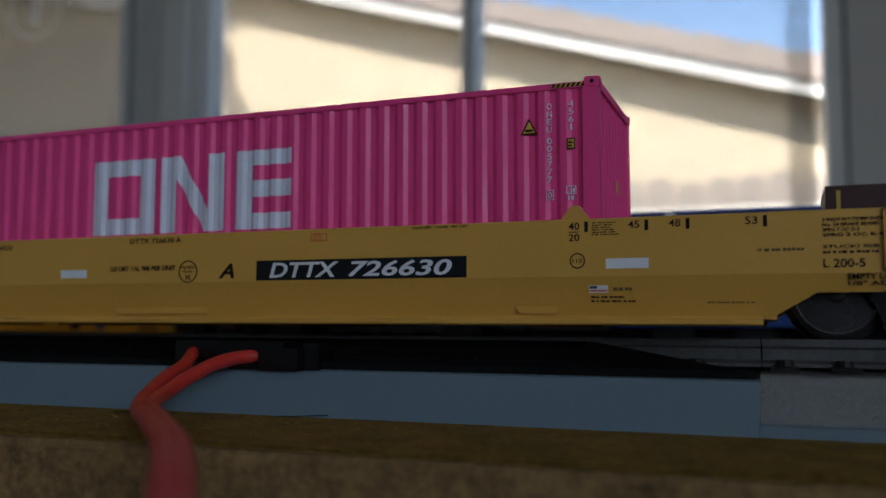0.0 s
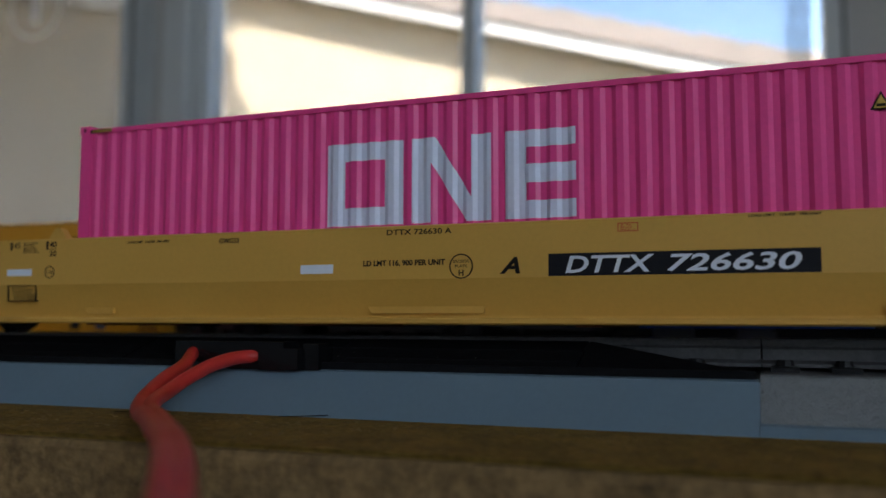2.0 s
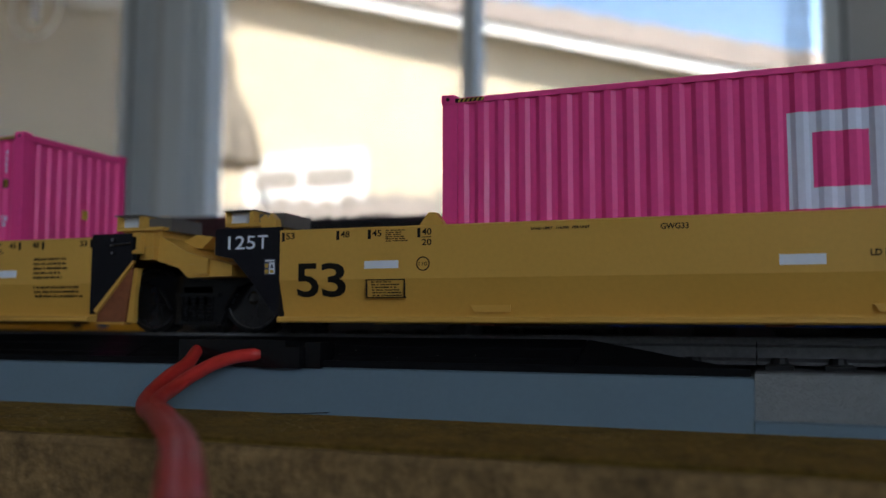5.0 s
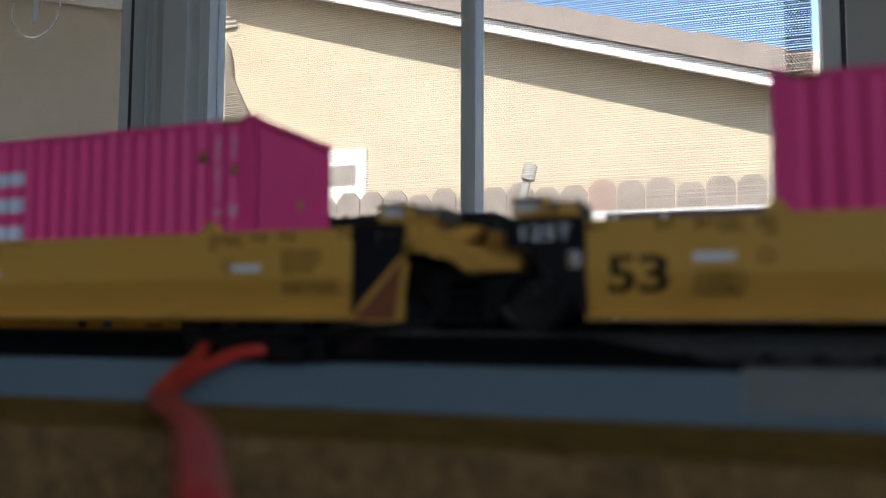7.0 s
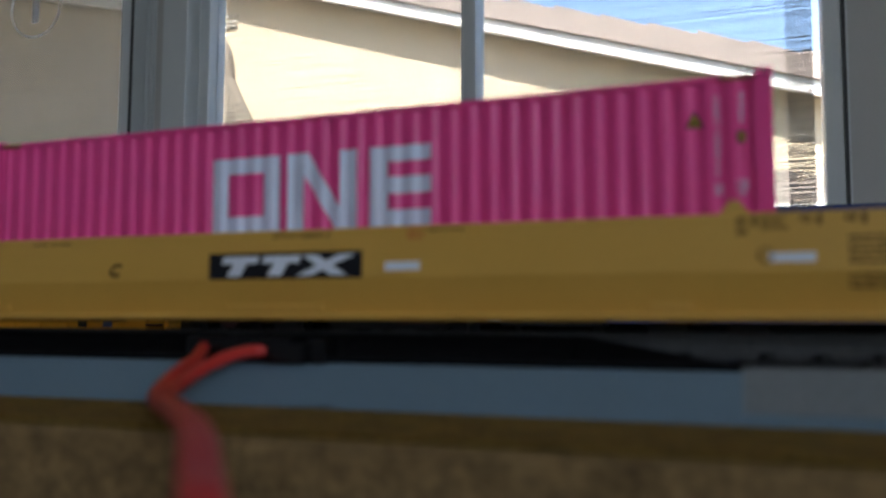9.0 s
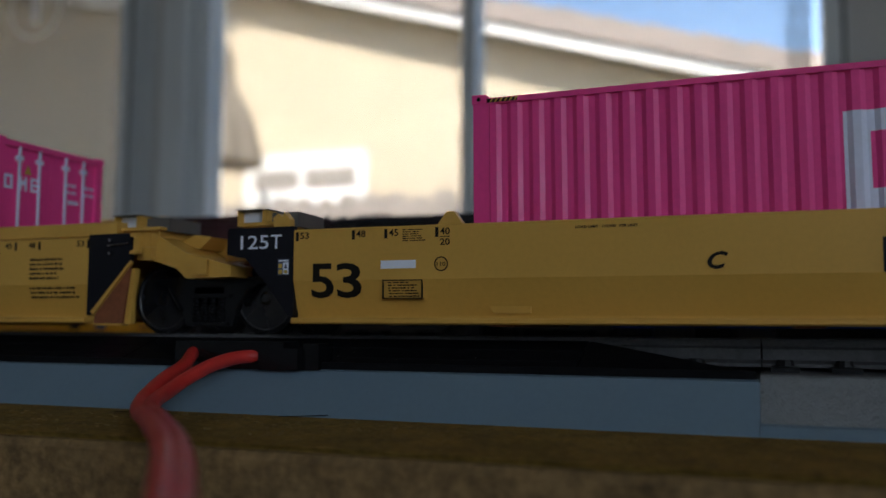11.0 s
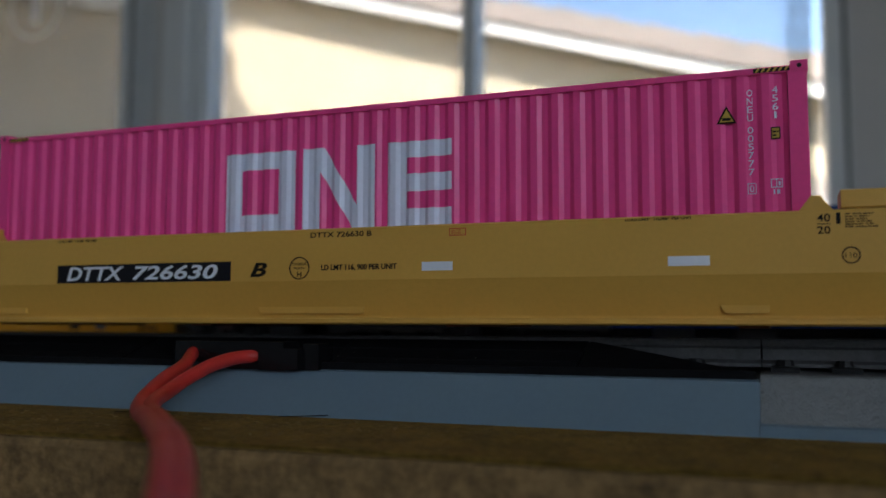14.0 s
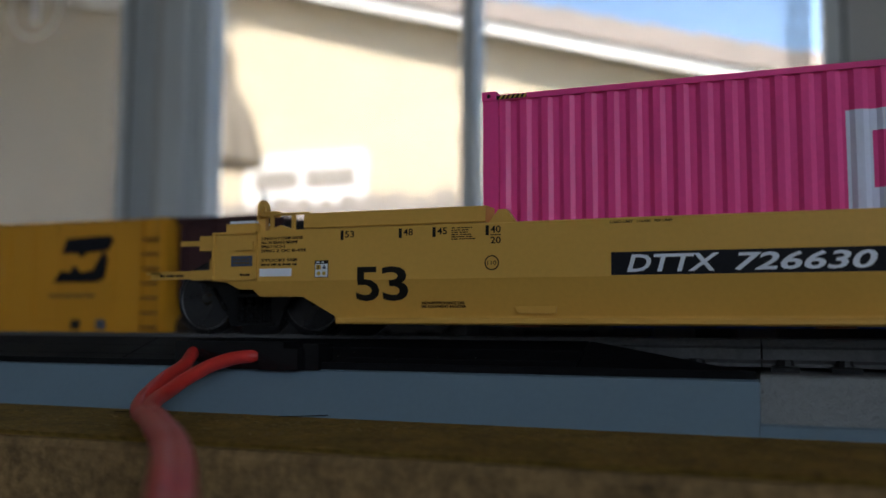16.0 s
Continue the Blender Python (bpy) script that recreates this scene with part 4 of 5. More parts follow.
rnd = random.Random(12)
bm = B()
for i in range(14):
    x, y = rnd.uniform(-36.5, -33) if i < 9 else rnd.uniform(-33, -22), rnd.uniform(-1.0, 1.6)
    a, l = rnd.uniform(0, 3.1), rnd.uniform(0.05, 0.3)
    z = 3.9 + (y + 1.2) * 0.36
    rod(bm, (x, y, z), (x + l * math.cos(a), y + l * math.sin(a), z + l * math.sin(a) * 0.36 + 0.05), 0.015, 5)
tagged(part("dust_fleck", bm, SCREEN), "pale dust flecks on the black deck", "dust", kind="stuff")

SEAM = -1.4
feeder = thing("feeder_track", (0, 0, 0), "blue-grey plastic track section with black rerailer deck and feeder socket", "model track", "track sections")
bed = [(-3.5, 0.0), (-3.45, 0.15), (-1.7, 3.45), (-1.25, 3.62), (22.0, 3.62), (22.3, 3.45), (24.0, 0.55), (24.0, 0.0)]
part("roadbed", soften(prism(B(), bed, -130.0, SEAM, "x"), 0.16, 2), ROADBED, feeder)


def deck(bm, x0, x1, y0, y1, inner=None):
    """A ramped deck from its outer edge up to the rail."""
    z = lambda y: 3.75 + (y + 1.2) * 0.36
    inner = y1 if inner is None else inner
    lo = [bm.verts.new(p) for p in ((x0, y0, 3.4), (x1, y0, 3.4), (x1, inner, 3.4), (x0, y1, 3.4))]
    hi = [bm.verts.new(p) for p in ((x0, y0, z(y0)), (x1, y0, z(y0)), (x1, inner, z(inner)), (x0, y1, z(y1)))]
    bm.faces.new(lo[::-1]), bm.faces.new(hi)
    for i in range(4):
        bm.faces.new((lo[i], lo[(i + 1) % 4], hi[(i + 1) % 4], hi[i]))
    return bm


for x0, x1 in ((-130, -87), (-86.8, -55.3), (-55.1, -34.6), (-34.4, -14.2)):
    for y0, y1 in ((-1.2, 0.75), (0.87, 2.8), (2.92, 4.9)):
        part("rerailer_plank", soften(deck(B(), x0, x1, y0, y1), 0.1), DECK_PLASTIC, feeder)
part("rerailer_ramp", soften(deck(B(), -14.0, SEAM - 0.2, -1.2, 4.9, -0.6), 0.1), DECK_PLASTIC, feeder)
part("deck_curb", soften(box(B(), -130, SEAM - 0.3, -1.35, -1.0, 3.5, 4.15), 0.08), DECK_PLASTIC, feeder)
part("middle_deck", soften(box(B(), -130, -14, 6.6, 14.1, 3.4, 5.75), 0.15), DECK_PLASTIC, feeder)
part("rerailer_plank", soften(box(B(), -130, -14, 15.9, 21.9, 3.4, 5.6), 0.15), DECK_PLASTIC, feeder)


def sleepers_and_rails(parent, x0, x1):
    x = x0 + 1.6
    while x < x1 - 0.8:
        part("sleeper", box(B(), x - 0.95, x + 0.95, MID - 9.0, MID + 9.0, 3.5, 4.3), SLEEPER, parent)
        for y in (MID - 5.6, MID + 5.6):
            part("rail_chair", rod(B(), (x, y, 4.2), (x, y, 4.75), 0.75, 10, 0.55), SLEEPER, parent)
        x += 3.95
    for y in (MID - 4.75, MID + 4.75):
        prof = [(y - 0.9, 4.2), (y - 0.9, 4.45), (y - 0.2, 4.7), (y - 0.2, 5.5), (y - 0.42, 5.7), (y - 0.42, RAIL), (y + 0.42, RAIL), (y + 0.42, 5.7),
                (y + 0.2, 5.5), (y + 0.2, 4.7), (y + 0.9, 4.45), (y + 0.9, 4.2)]
        part("rail", prism(B(), prof, x0 + 0.05, x1 - 0.05, "x"), RAIL_WEB, parent)
        part("rail_head", box(B(), x0 + 0.05, x1 - 0.05, y - 0.4, y + 0.4, RAIL - 0.1, RAIL + 0.01), RAIL_METAL, parent)


part("ballast_top", box(B(), -129, SEAM - 0.05, -0.9, 21.6, 3.6, 3.72), BALLAST, feeder)
sleepers_and_rails(feeder, -130, SEAM)
plain = thing("plain_track", (0, 0, 0), "grey track section with pebbled roadbed and black sleepers", "model track", "track sections")
bed2 = [(-3.3, 0.0), (-3.3, 0.7), (-3.0, 0.8), (-2.9, 0.95), (-1.6, 3.8), (-1.3, 3.9), (22.0, 3.9), (22.3, 3.8), (24.0, 0.55), (24.0, 0.0)]
part("roadbed", soften(prism(B(), bed2, SEAM + 0.03, 260, "x"), 0.08), ROADBED_ROUGH, plain)
part("roadbed_foot", prism(B(), [(-3.42, 0.0), (-3.42, 0.72), (-3.05, 0.85), (-3.0, 0.0)], SEAM + 0.03, 260, "x"), ROADBED, plain)
part("ballast_top", box(B(), SEAM + 0.05, 200, -0.9, 21.6, 3.85, 3.95), BALLAST, plain)
sleepers_and_rails(plain, SEAM + 0.03, 120)
far_end = thing("plain_track", (0, 0, 0), "grey track section with pebbled roadbed and black sleepers", "model track", "track sections")
part("roadbed", soften(prism(B(), bed2, -420, -130.1, "x"), 0.08), ROADBED_ROUGH, far_end)
sleepers_and_rails(far_end, -420, -130.1)

# feeder socket
bm = soften(box(B(), -47.9, -37.5, -2.3, 0.4, 3.55, 5.75), 0.18, 2)
part("feeder_socket", bm, BLACK_PLASTIC, feeder, "glossy black feeder plug")
part("socket_end", soften(box(B(), -39.6, -36.0, -2.6, 0.2, 3.5, 5.2), 0.2, 2), BLACK_PLASTIC, feeder)
part("socket_cheek", soften(box(B(), -35.9, -34.5, -1.9, 0.6, 3.5, 5.6), 0.15, 2), BLACK_PLASTIC, feeder)


def strand(name, pts, r, mat, parent):
    cu = bpy.data.curves.new(name, "CURVE")
    cu.dimensions, cu.bevel_depth, cu.bevel_resolution, cu.resolution_u = "3D", r * MM, 5, 10
    sp = cu.splines.new("BEZIER")
    sp.bezier_points.add(len(pts) - 1)
    for b, p in zip(sp.bezier_points, pts):
        b.co, b.handle_left_type, b.handle_right_type = Vector(p) * MM, "AUTO", "AUTO"
    tmp = bpy.data.objects.new(name, cu)
    me = bpy.data.meshes.new_from_object(tmp)
    bpy.data.objects.remove(tmp)
    me.materials.clear()
    me.materials.append(mat)
    me.shade_smooth()
    ob = new(name, me)
    ob.parent = parent
    return ob


cable = thing("power_cable", (0, 0, 0), "red twin power cable plugged into the track", "cable")
strand("strand", [(-39.0, -1.6, 4.55), (-40.57, -2.3, 4.55), (-41.5, -4.8, 4.2), (-41.9, -8.1, 3.25), (-41.5, -11.1, 2.4), (-39.9, -15.0, 1.85), (-31.9, -24.5, 1.85),
                  (-23.1, -34.6, 1.9), (-18.3, -40.9, 1.3), (-15.7, -44.5, 0.6), (-15.0, -48, -4), (-15.0, -50, -30)], 0.54, RED_WIRE, cable)
strand("strand", [(-46.6, -0.5, 5.2), (-46.1, -2.25, 4.75), (-44.9, -5.0, 3.9), (-43.7, -8.8, 3.1), (-42.4, -12.4, 2.2), (-40.3, -15.95, 1.7), (-32.4, -24.9, 1.85),
                  (-23.6, -34.9, 1.9), (-18.85, -41.2, 1.3), (-16.25, -44.8, 0.6), (-15.55, -48.3, -4), (-15.55, -50.3, -30)], 0.54, RED_WIRE, cable)

# ---- cars that stand on the track behind ----
YARD = 74.0


def yard_track():
    t = thing("yard_track", (0, 0, 0), "black track laid flat on the board", "model track")
    part("sleeper_strip", box(B(), -420, 300, YARD - 8, YARD + 8, 0.0, 1.6), DECK_PLASTIC, t)
    for y in (YARD - 4.75, YARD + 4.75):
        part("rail", box(B(), -420, 300, y - 0.4, y + 0.4, 1.55, 3.4), RAIL_METAL, t)


yard_track()
LOW = 3.4


def trucks_under(car, x0, x1):
    for x in (x0 + 14, x1 - 14):
        for y in (YARD - 5.0, YARD + 5.0):
            part("truck_frame", soften(box(B(), x - 8, x + 8, y - 0.6, y + 0.6, LOW + 1.5, LOW + 4.2), 0.3), BLACK_PLASTIC, car)
            for dx in (-5.6, 5.6):
                part("wheel", rod(B(), (x + dx, y - 0.9, LOW + 2.9), (x + dx, y - 0.2, LOW + 2.9), 2.9, 20), WHEEL_METAL, car)
        part("truck_bolster", box(B(), x - 2, x + 2, YARD - 5, YARD + 5, LOW + 2.5, LOW + 4.6), BLACK_PLASTIC, car)


def reefer(x0, x1):
    car = thing("refrigerator_car", (0, 0, 0), "orange-yellow model refrigerator car with black emblem and end ladder", "model railcar")
    y0, y1, zb, zt = YARD - 9.3, YARD + 9.3, 5.6, 26.0
    part("body", soften(box(B(), x0, x1, y0, y1, zb, zt), 0.15), REEFER, car)
    part("roof", soften(prism(B(), [(y0 - 0.3, zt), (y1 + 0.3, zt), (YARD, zt + 1.2)], x0 - 0.2, x1 + 0.2, "x"), 0.1), MAROON, car)
    x = x0 + 3
    while x < x1 - 2:
        part("side_post", box(B(), x, x + 0.5, y0 - 0.22, y0, zb + 0.4, zt - 0.3), REEFER, car)
        x += 6.2
    for zz in range(7):
        part("ladder_rung", rod(B(), (x1 - 4.6, y0 - 0.6, zb + 1 + zz * 2.6), (x1 - 0.6, y0 - 0.6, zb + 1 + zz * 2.6), 0.2, 8), MAROON, car)
    for dx in (-4.7, -0.5):
        part("ladder_rail", box(B(), x1 + dx - 0.2, x1 + dx + 0.2, y0 - 0.8, y0, zb, zt), REEFER, car)
    # plain dark emblem
    ex = x1 - 24.5
    bm = prism(B(), [(ex, 15.6), (ex + 1.7, 18.2), (ex + 3.6, 17.7), (ex + 4.6, 19.2), (ex + 6.2, 17.6), (ex + 9.0, 18.2), (ex + 11.2, 22.0), (ex + 12.0, 20.6), (ex + 11.3, 16.4), (ex + 9.8, 15.6)], y0 - 0.5, y0)
    prism(bm, [(ex + 1.8, 22.0), (ex + 2.8, 25.2), (ex + 12.4, 25.6), (ex + 13.2, 24.6), (ex + 12.0, 22.4), (ex + 7.2, 22.0), (ex + 6.2, 21.0), (ex + 5.4, 22.0)], y0 - 0.5, y0)
    for v in bm.verts:
        v.co.z = 14.8 + (v.co.z - 15.6) * 0.84
    part("emblem", bm, BLACK, car)
    bars("small_print", 1, ex - 1.0, ex + 14, 11.7, 13.1, FAINT, car, lambda z: y0 - 0.25, 41)
    for dx in (4.2, 10.0):
        part("dark_square", box(B(), ex + dx, ex + dx + 1.9, y0 - 0.3, y0, 6.2, 8.0), DARK_CAR if dx < 5 else BLUE_INK, car)
    part("underframe", box(B(), x0 + 1, x1 - 1, YARD - 4, YARD + 4, 4.4, 5.7), BLACK_PLASTIC, car)
    trucks_under(car, x0, x1)


reefer(-190, -101.4)


def hopper(x0, x1, top, mat, label):
    car = thing("hopper_car", (0, 0, 0), label, "model railcar")
    y0, y1 = YARD - 9.0, YARD + 9.0
    body = [(x0, top), (x1, top), (x1, 12), (x1 - 9, 6.2), (x0 + 9, 6.2), (x0, 12)]
    part("body", soften(prism(B(), body, y0, y1), 0.2), mat, car)
    x = x0 + 1
    while x < x1:
        part("side_rib", box(B(), x, x + 0.6, y0 - 0.5, y0, 8.5, top - 0.5), mat, car)
        x += 5.5
    part("top_chord", soften(box(B(), x0 - 0.3, x1 + 0.3, y0 - 0.7, y1 + 0.7, top - 0.4, top + 0.7), 0.15), mat, car)
    trucks_under(car, x0, x1)
    return car


hopper(-98.5, -79, 25.1, MAROON, "dark maroon model hopper car with ribbed sides")
low_car = hopper(-77, -40.5, 23.8, DARK_CAR, "black model hopper car with uneven load")
rnd = random.Random(9)
bm = B()
for i in range(60):
    m = Matrix.Translation((rnd.uniform(-75, -58), rnd.uniform(YARD - 8, YARD + 8), 23.9)) @ Matrix.Rotation(rnd.uniform(0, 3), 4, "Z")
    bmesh.ops.create_icosphere(bm, subdivisions=1, radius=rnd.uniform(0.8, 1.8), matrix=m)
part("coal_load", bm, DARK_CAR, low_car)


def blue_box(x0, x1, top, label):
    car = thing("box_car", (0, 0, 0), label, "model railcar")
    y0, y1 = YARD - 9.2, YARD + 9.2
    part("body", soften(box(B(), x0, x1, y0, y1, 7.2, top), 0.2), BLUE_CAR, car)
    part("roof", soften(prism(B(), [(y0 - 0.3, top), (y1 + 0.3, top), (YARD, top + 1.0)], x0, x1, "x"), 0.1), BLUE_CAR, car)
    part("white_stripe", box(B(), x0 + 0.8, x0 + 2.0, y0 - 0.2, y0, 7.5, top - 0.3), WHITE, car)
    part("white_stripe", box(B(), x0 + 8.0, x0 + 9.2, y0 - 0.2, y0, 7.5, top - 0.3), WHITE, car)
    part("red_panel", box(B(), x0 + 22, x0 + 28, y0 - 0.2, y0, 12, 19), RED_INK, car)
    part("white_panel", box(B(), x0 + 16, x0 + 30, y0 - 0.15, y0, 10.5, 20.5), WHITE, car)
    part("underframe", box(B(), x0 + 1, x1 - 1, YARD - 4, YARD + 4, 5.4, 7.3), BLACK_PLASTIC, car)
    trucks_under(car, x0, x1)


# dark car shape and couplers, added to cover the brightly lit board behind
flat = thing("gap_car", (0, 0, 0), "low black car shape added to hide the bright board between the cars", "model railcar")
part("deck", soften(box(B(), -39.5, -23.6, YARD - 9, YARD + 9, 6.8, 9.0), 0.15), DARK_CAR, flat)
part("center_sill", box(B(), -39.0, -24.0, YARD - 2, YARD + 2, 5.2, 6.8), DARK_CAR, flat)
part("truck_frame", soften(box(B(), -37, -26, YARD - 6, YARD - 5, 3.4, 6.8), 0.3), BLACK_PLASTIC, flat)
part("truck_frame", soften(box(B(), -37, -26, YARD + 5, YARD + 6, 3.4, 6.8), 0.3), BLACK_PLASTIC, flat)


part("coupler", soften(box(B(), -44.5, -39.2, YARD - 4, YARD + 4, 3.9, 7.4), 0.3), BLACK_PLASTIC, flat)
part("coupler", soften(box(B(), -24.2, -22.4, YARD - 4, YARD + 4, 3.6, 8.0), 0.3), BLACK_PLASTIC, flat)
blue_box(-23.0, 70, 23.6, "deep blue model box car with white stripes")

# ---- the room ----
WY, FLOOR, ROOF_Z = 1.54, -0.95, 1.5
tagged(part("floor", box(B(), -3.0, 2.6, -4.3, WY + 0.12, FLOOR - 0.1, FLOOR), CARPET, unit=1), "beige carpet", "floor", kind="structure")
tagged(part("ceiling", box(B(), -3.0, 2.6, -4.3, WY + 0.12, ROOF_Z, ROOF_Z + 0.1), CEILING, unit=1), "plain white ceiling", "ceiling", kind="structure")
tagged(part("wall_west", box(B(), -3.1, -3.0, -4.3, WY + 0.12, FLOOR, ROOF_Z), WALL, unit=1), "off-white painted wall", "wall", kind="structure")
bm = box(B(), 2.6, 2.7, -4.3, -3.95, FLOOR, ROOF_Z)
box(bm, 2.6, 2.7, -2.05, WY + 0.12, FLOOR, ROOF_Z)
box(bm, 2.6, 2.7, -3.95, -2.05, FLOOR, 0.4)
box(bm, 2.6, 2.7, -3.95, -2.05, 1.44, ROOF_Z)
tagged(part("wall_east", bm, WALL, unit=1), "off-white painted wall with a wide window opening", "wall", kind="structure")
# the wall behind the camera
bm = box(B(), -3.0, 2.6, -4.4, -4.3, FLOOR, ROOF_Z)
tagged(part("wall_south", bm, WALL, unit=1), "off-white painted wall", "wall", kind="structure")
# window wall with two openings
W0, W1, V0, V1, SILL, HEAD = -2.55, -1.324, -1.236, 0.1157, 0.03, 1.25
bm = box(B(), -3.0, W0, WY - 0.02, WY + 0.12, FLOOR, ROOF_Z)
box(bm, V1, 2.6, WY - 0.02, WY + 0.12, FLOOR, ROOF_Z)
box(bm, W0, V1, WY - 0.02, WY + 0.12, FLOOR, SILL)
box(bm, W0, V1, WY - 0.02, WY + 0.12, HEAD, ROOF_Z)
box(bm, W1 + 0.012, V0 - 0.012, WY, WY + 0.12, SILL, HEAD)
tagged(part("wall_north", bm, WALL, unit=1), "off-white painted wall with two windows", "wall", kind="structure")


def weft(name, xs, zs, y, yarn, parent):
    """Rows of flat yarn that bob up and down, each row half a step off the last."""
    n, verts, faces, rnd = len(xs), [], [], random.Random(21)
    for k, z in enumerate(zs):
        base = len(verts)
        z += rnd.uniform(-0.0006, 0.0006)
        for i, x in enumerate(xs):
            bob = 0.0007 if (i + k) % 2 else -0.0007
            verts += [(x, y + bob * 0.4, z + bob), (x, y + bob * 0.4, z + bob + yarn)]
        faces += [(base + 2 * i, base + 2 * i + 2, base + 2 * i + 3, base + 2 * i + 1) for i in range(n - 1)]
    me = bpy.data.meshes.new(name)
    me.from_pydata(verts, [], faces)
    me.materials.append(SCREEN)
    ob = new(name, me)
    ob.parent = parent
    return ob


def window(name, x0, x1, mull, yarn):
    w = new(name)
    tagged(w, "white vinyl sliding window with woven sun screen", "window", kind="structure")
    for a, b in ((x0 - 0.012, x0 + 0.05), (x1 - 0.037, x1)):
        part("jamb", soften(box(B(), a, b, WY - 0.035, WY + 0.1, SILL, HEAD), 0.004), FRAME, w, unit=1)
    for a, b in ((SILL, SILL + 0.05), (HEAD - 0.05, HEAD)):
        part("rail", soften(box(B(), x0 + 0.05, x1 - 0.037, WY - 0.02, WY + 0.1, a, b), 0.004), FRAME, w, unit=1)
    for a, b, y0, y1 in ((x0 + 0.05, x0 + 0.072, WY + 0.012, WY + 0.05), (x0 + 0.074, x0 + 0.084, WY + 0.0, WY + 0.06)):
        part("sash_stile", soften(box(B(), a, b, y0, y1, SILL + 0.05, HEAD - 0.05), 0.003), FRAME, w, unit=1)
    if mull:
        part("mullion", soften(box(B(), mull - 0.016, mull - 0.004, WY + 0.002, WY + 0.05, SILL + 0.05, HEAD - 0.05), 0.003), FRAME, w, unit=1)
        part("mullion", soften(box(B(), mull - 0.003, mull + 0.0155, WY - 0.004, WY + 0.05, SILL + 0.05, HEAD - 0.05), 0.003), FRAME, w, unit=1)
    ob = part("pane", box(B(), x0 + 0.084, x1 - 0.037, WY + 0.03, WY + 0.034, SILL + 0.05, HEAD - 0.05), PANE, w, unit=1)
    ob.visible_shadow = False
    # woven screen outside the glass: wavy weft yarns, thin upright warp
    sx1 = x1 - 0.048
    y = WY + 0.07
    xs = np.arange(x0 + 0.08, sx1, 0.0029)
    zs = np.arange(SILL + 0.05, HEAD - 0.05, 0.0043)
    tagged(weft("sun_screen", xs, zs, y, yarn, w), "grey-brown woven sun screen", kind="stuff")
    bm = B()
    for x in np.arange(x0 + 0.08, sx1, 0.0054):
        box(bm, x, x + 0.0006, y + 0.0006, y + 0.0009, SILL + 0.05, HEAD - 0.05)
    tagged(part("screen_warp", bm, SCREEN, w, unit=1), "thin upright yarns of the screen", kind="stuff")
    hem = weft("screen_hem", np.arange(sx1 - 0.046, sx1 + 0.001, 0.0027), zs + 0.0021, y + 0.003, 0.0018, w)
    tagged(hem, "doubled hem of the sun screen", kind="stuff")
    part("gasket", box(B(), x1 - 0.009, x1 - 0.003, WY - 0.038, WY - 0.034, SILL, HEAD), GASKET, w, unit=1)
    return w


window("window_1", V0, V1, -0.553, 0.002)
left_window = window("window_2", W0, W1, None, 0.0025)
for a, b in ((W1 + 0.014, W1 + 0.018), (-1.295, -1.293), (-1.266, -1.26)):
    tagged(part("trim", box(B(), a, b, WY - 0.012, WY + 0.01, SILL, HEAD), FRAME, unit=1), "thin white trim strip between the windows", "trim", kind="structure")
tagged(part("window_sill", soften(box(B(), W0 - 0.03, V1 + 0.03, WY - 0.1, WY - 0.02, SILL - 0.03, SILL), 0.005), FRAME, unit=1), "white window sill", "sill", kind="structure")
# round clear sticker outline on the left pane
st = thing("window_sticker", (0, 0, 0), "round pale outline sticker on the window pane", "sticker")
bm = lathe(B(), [(0.074, 0.0), (0.078, 0.0), (0.078, 0.001), (0.074, 0.001)], 40)
bmesh.ops.translate(bm, vec=(-1.675, WY + 0.026, 0.775), verts=bm.verts)
bm.faces.ensure_lookup_table()
bmesh.ops.delete(bm, geom=[f for f in bm.faces if len(f.verts) > 4], context="FACES_ONLY")
part("sticker_ring", bm, STICKER, st, unit=1)
part("sticker_bar", box(B(), -1.685, -1.665, WY + 0.026, WY + 0.027, 0.735, 0.83), STICKER, st, unit=1)
# table under the board
tb = thing("table", (0, 0, 0), "plain wooden work table under the layout board", "table")
part("tabletop", soften(box(B(), -1.1, 0.9, -0.16, 0.62, -0.048, -0.0185), 0.003), BOARD_EDGE, tb, unit=1)
for x in (-1.0, 0.8):
    for y in (-0.1, 0.56):
        part("leg", soften(box(B(), x - 0.03, x + 0.03, y - 0.03, y + 0.03, FLOOR, -0.048), 0.004), BOARD_EDGE, tb, unit=1)

# ---- outside ----
GZ = -1.1
g = part("ground", box(B(), -600, 600, -500, 900, GZ - 0.2, GZ), GROUND, unit=1)
tagged(g, "dry bare ground outside the window", "ground", kind="structure")

house = thing("neighbour_house", (0, 0, 0), "sand stucco house with white fascia and tiled gable roof", "house")
HY, SL = 6.68, 0.301
rake = lambda x: 2.374 + (-2.2 - x) * SL      # underside of the rake above the wall line


def slab(bm, x0, x1, y0, y1, lift0, lift1):
    return prism(bm, [(x0, rake(x0) + lift0), (x1, rake(x1) + lift0), (x1, rake(x1) + lift1), (x0, rake(x0) + lift1)], y0, y1)


part("wall", prism(B(), [(-7.5, GZ), (0.9, GZ), (0.9, rake(0.9)), (-7.5, rake(-7.5))], HY, HY + 0.2), STUCCO, house, unit=1)
part("side_wall", box(B(), 0.7, 0.9, HY + 0.2, HY + 9, GZ, rake(0.9)), STUCCO, house, unit=1)
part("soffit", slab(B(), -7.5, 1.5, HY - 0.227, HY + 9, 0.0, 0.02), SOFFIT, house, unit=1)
part("fascia", slab(B(), -7.5, 1.5, HY - 0.267, HY - 0.227, -0.045, 0.05), FASCIA, house, unit=1)
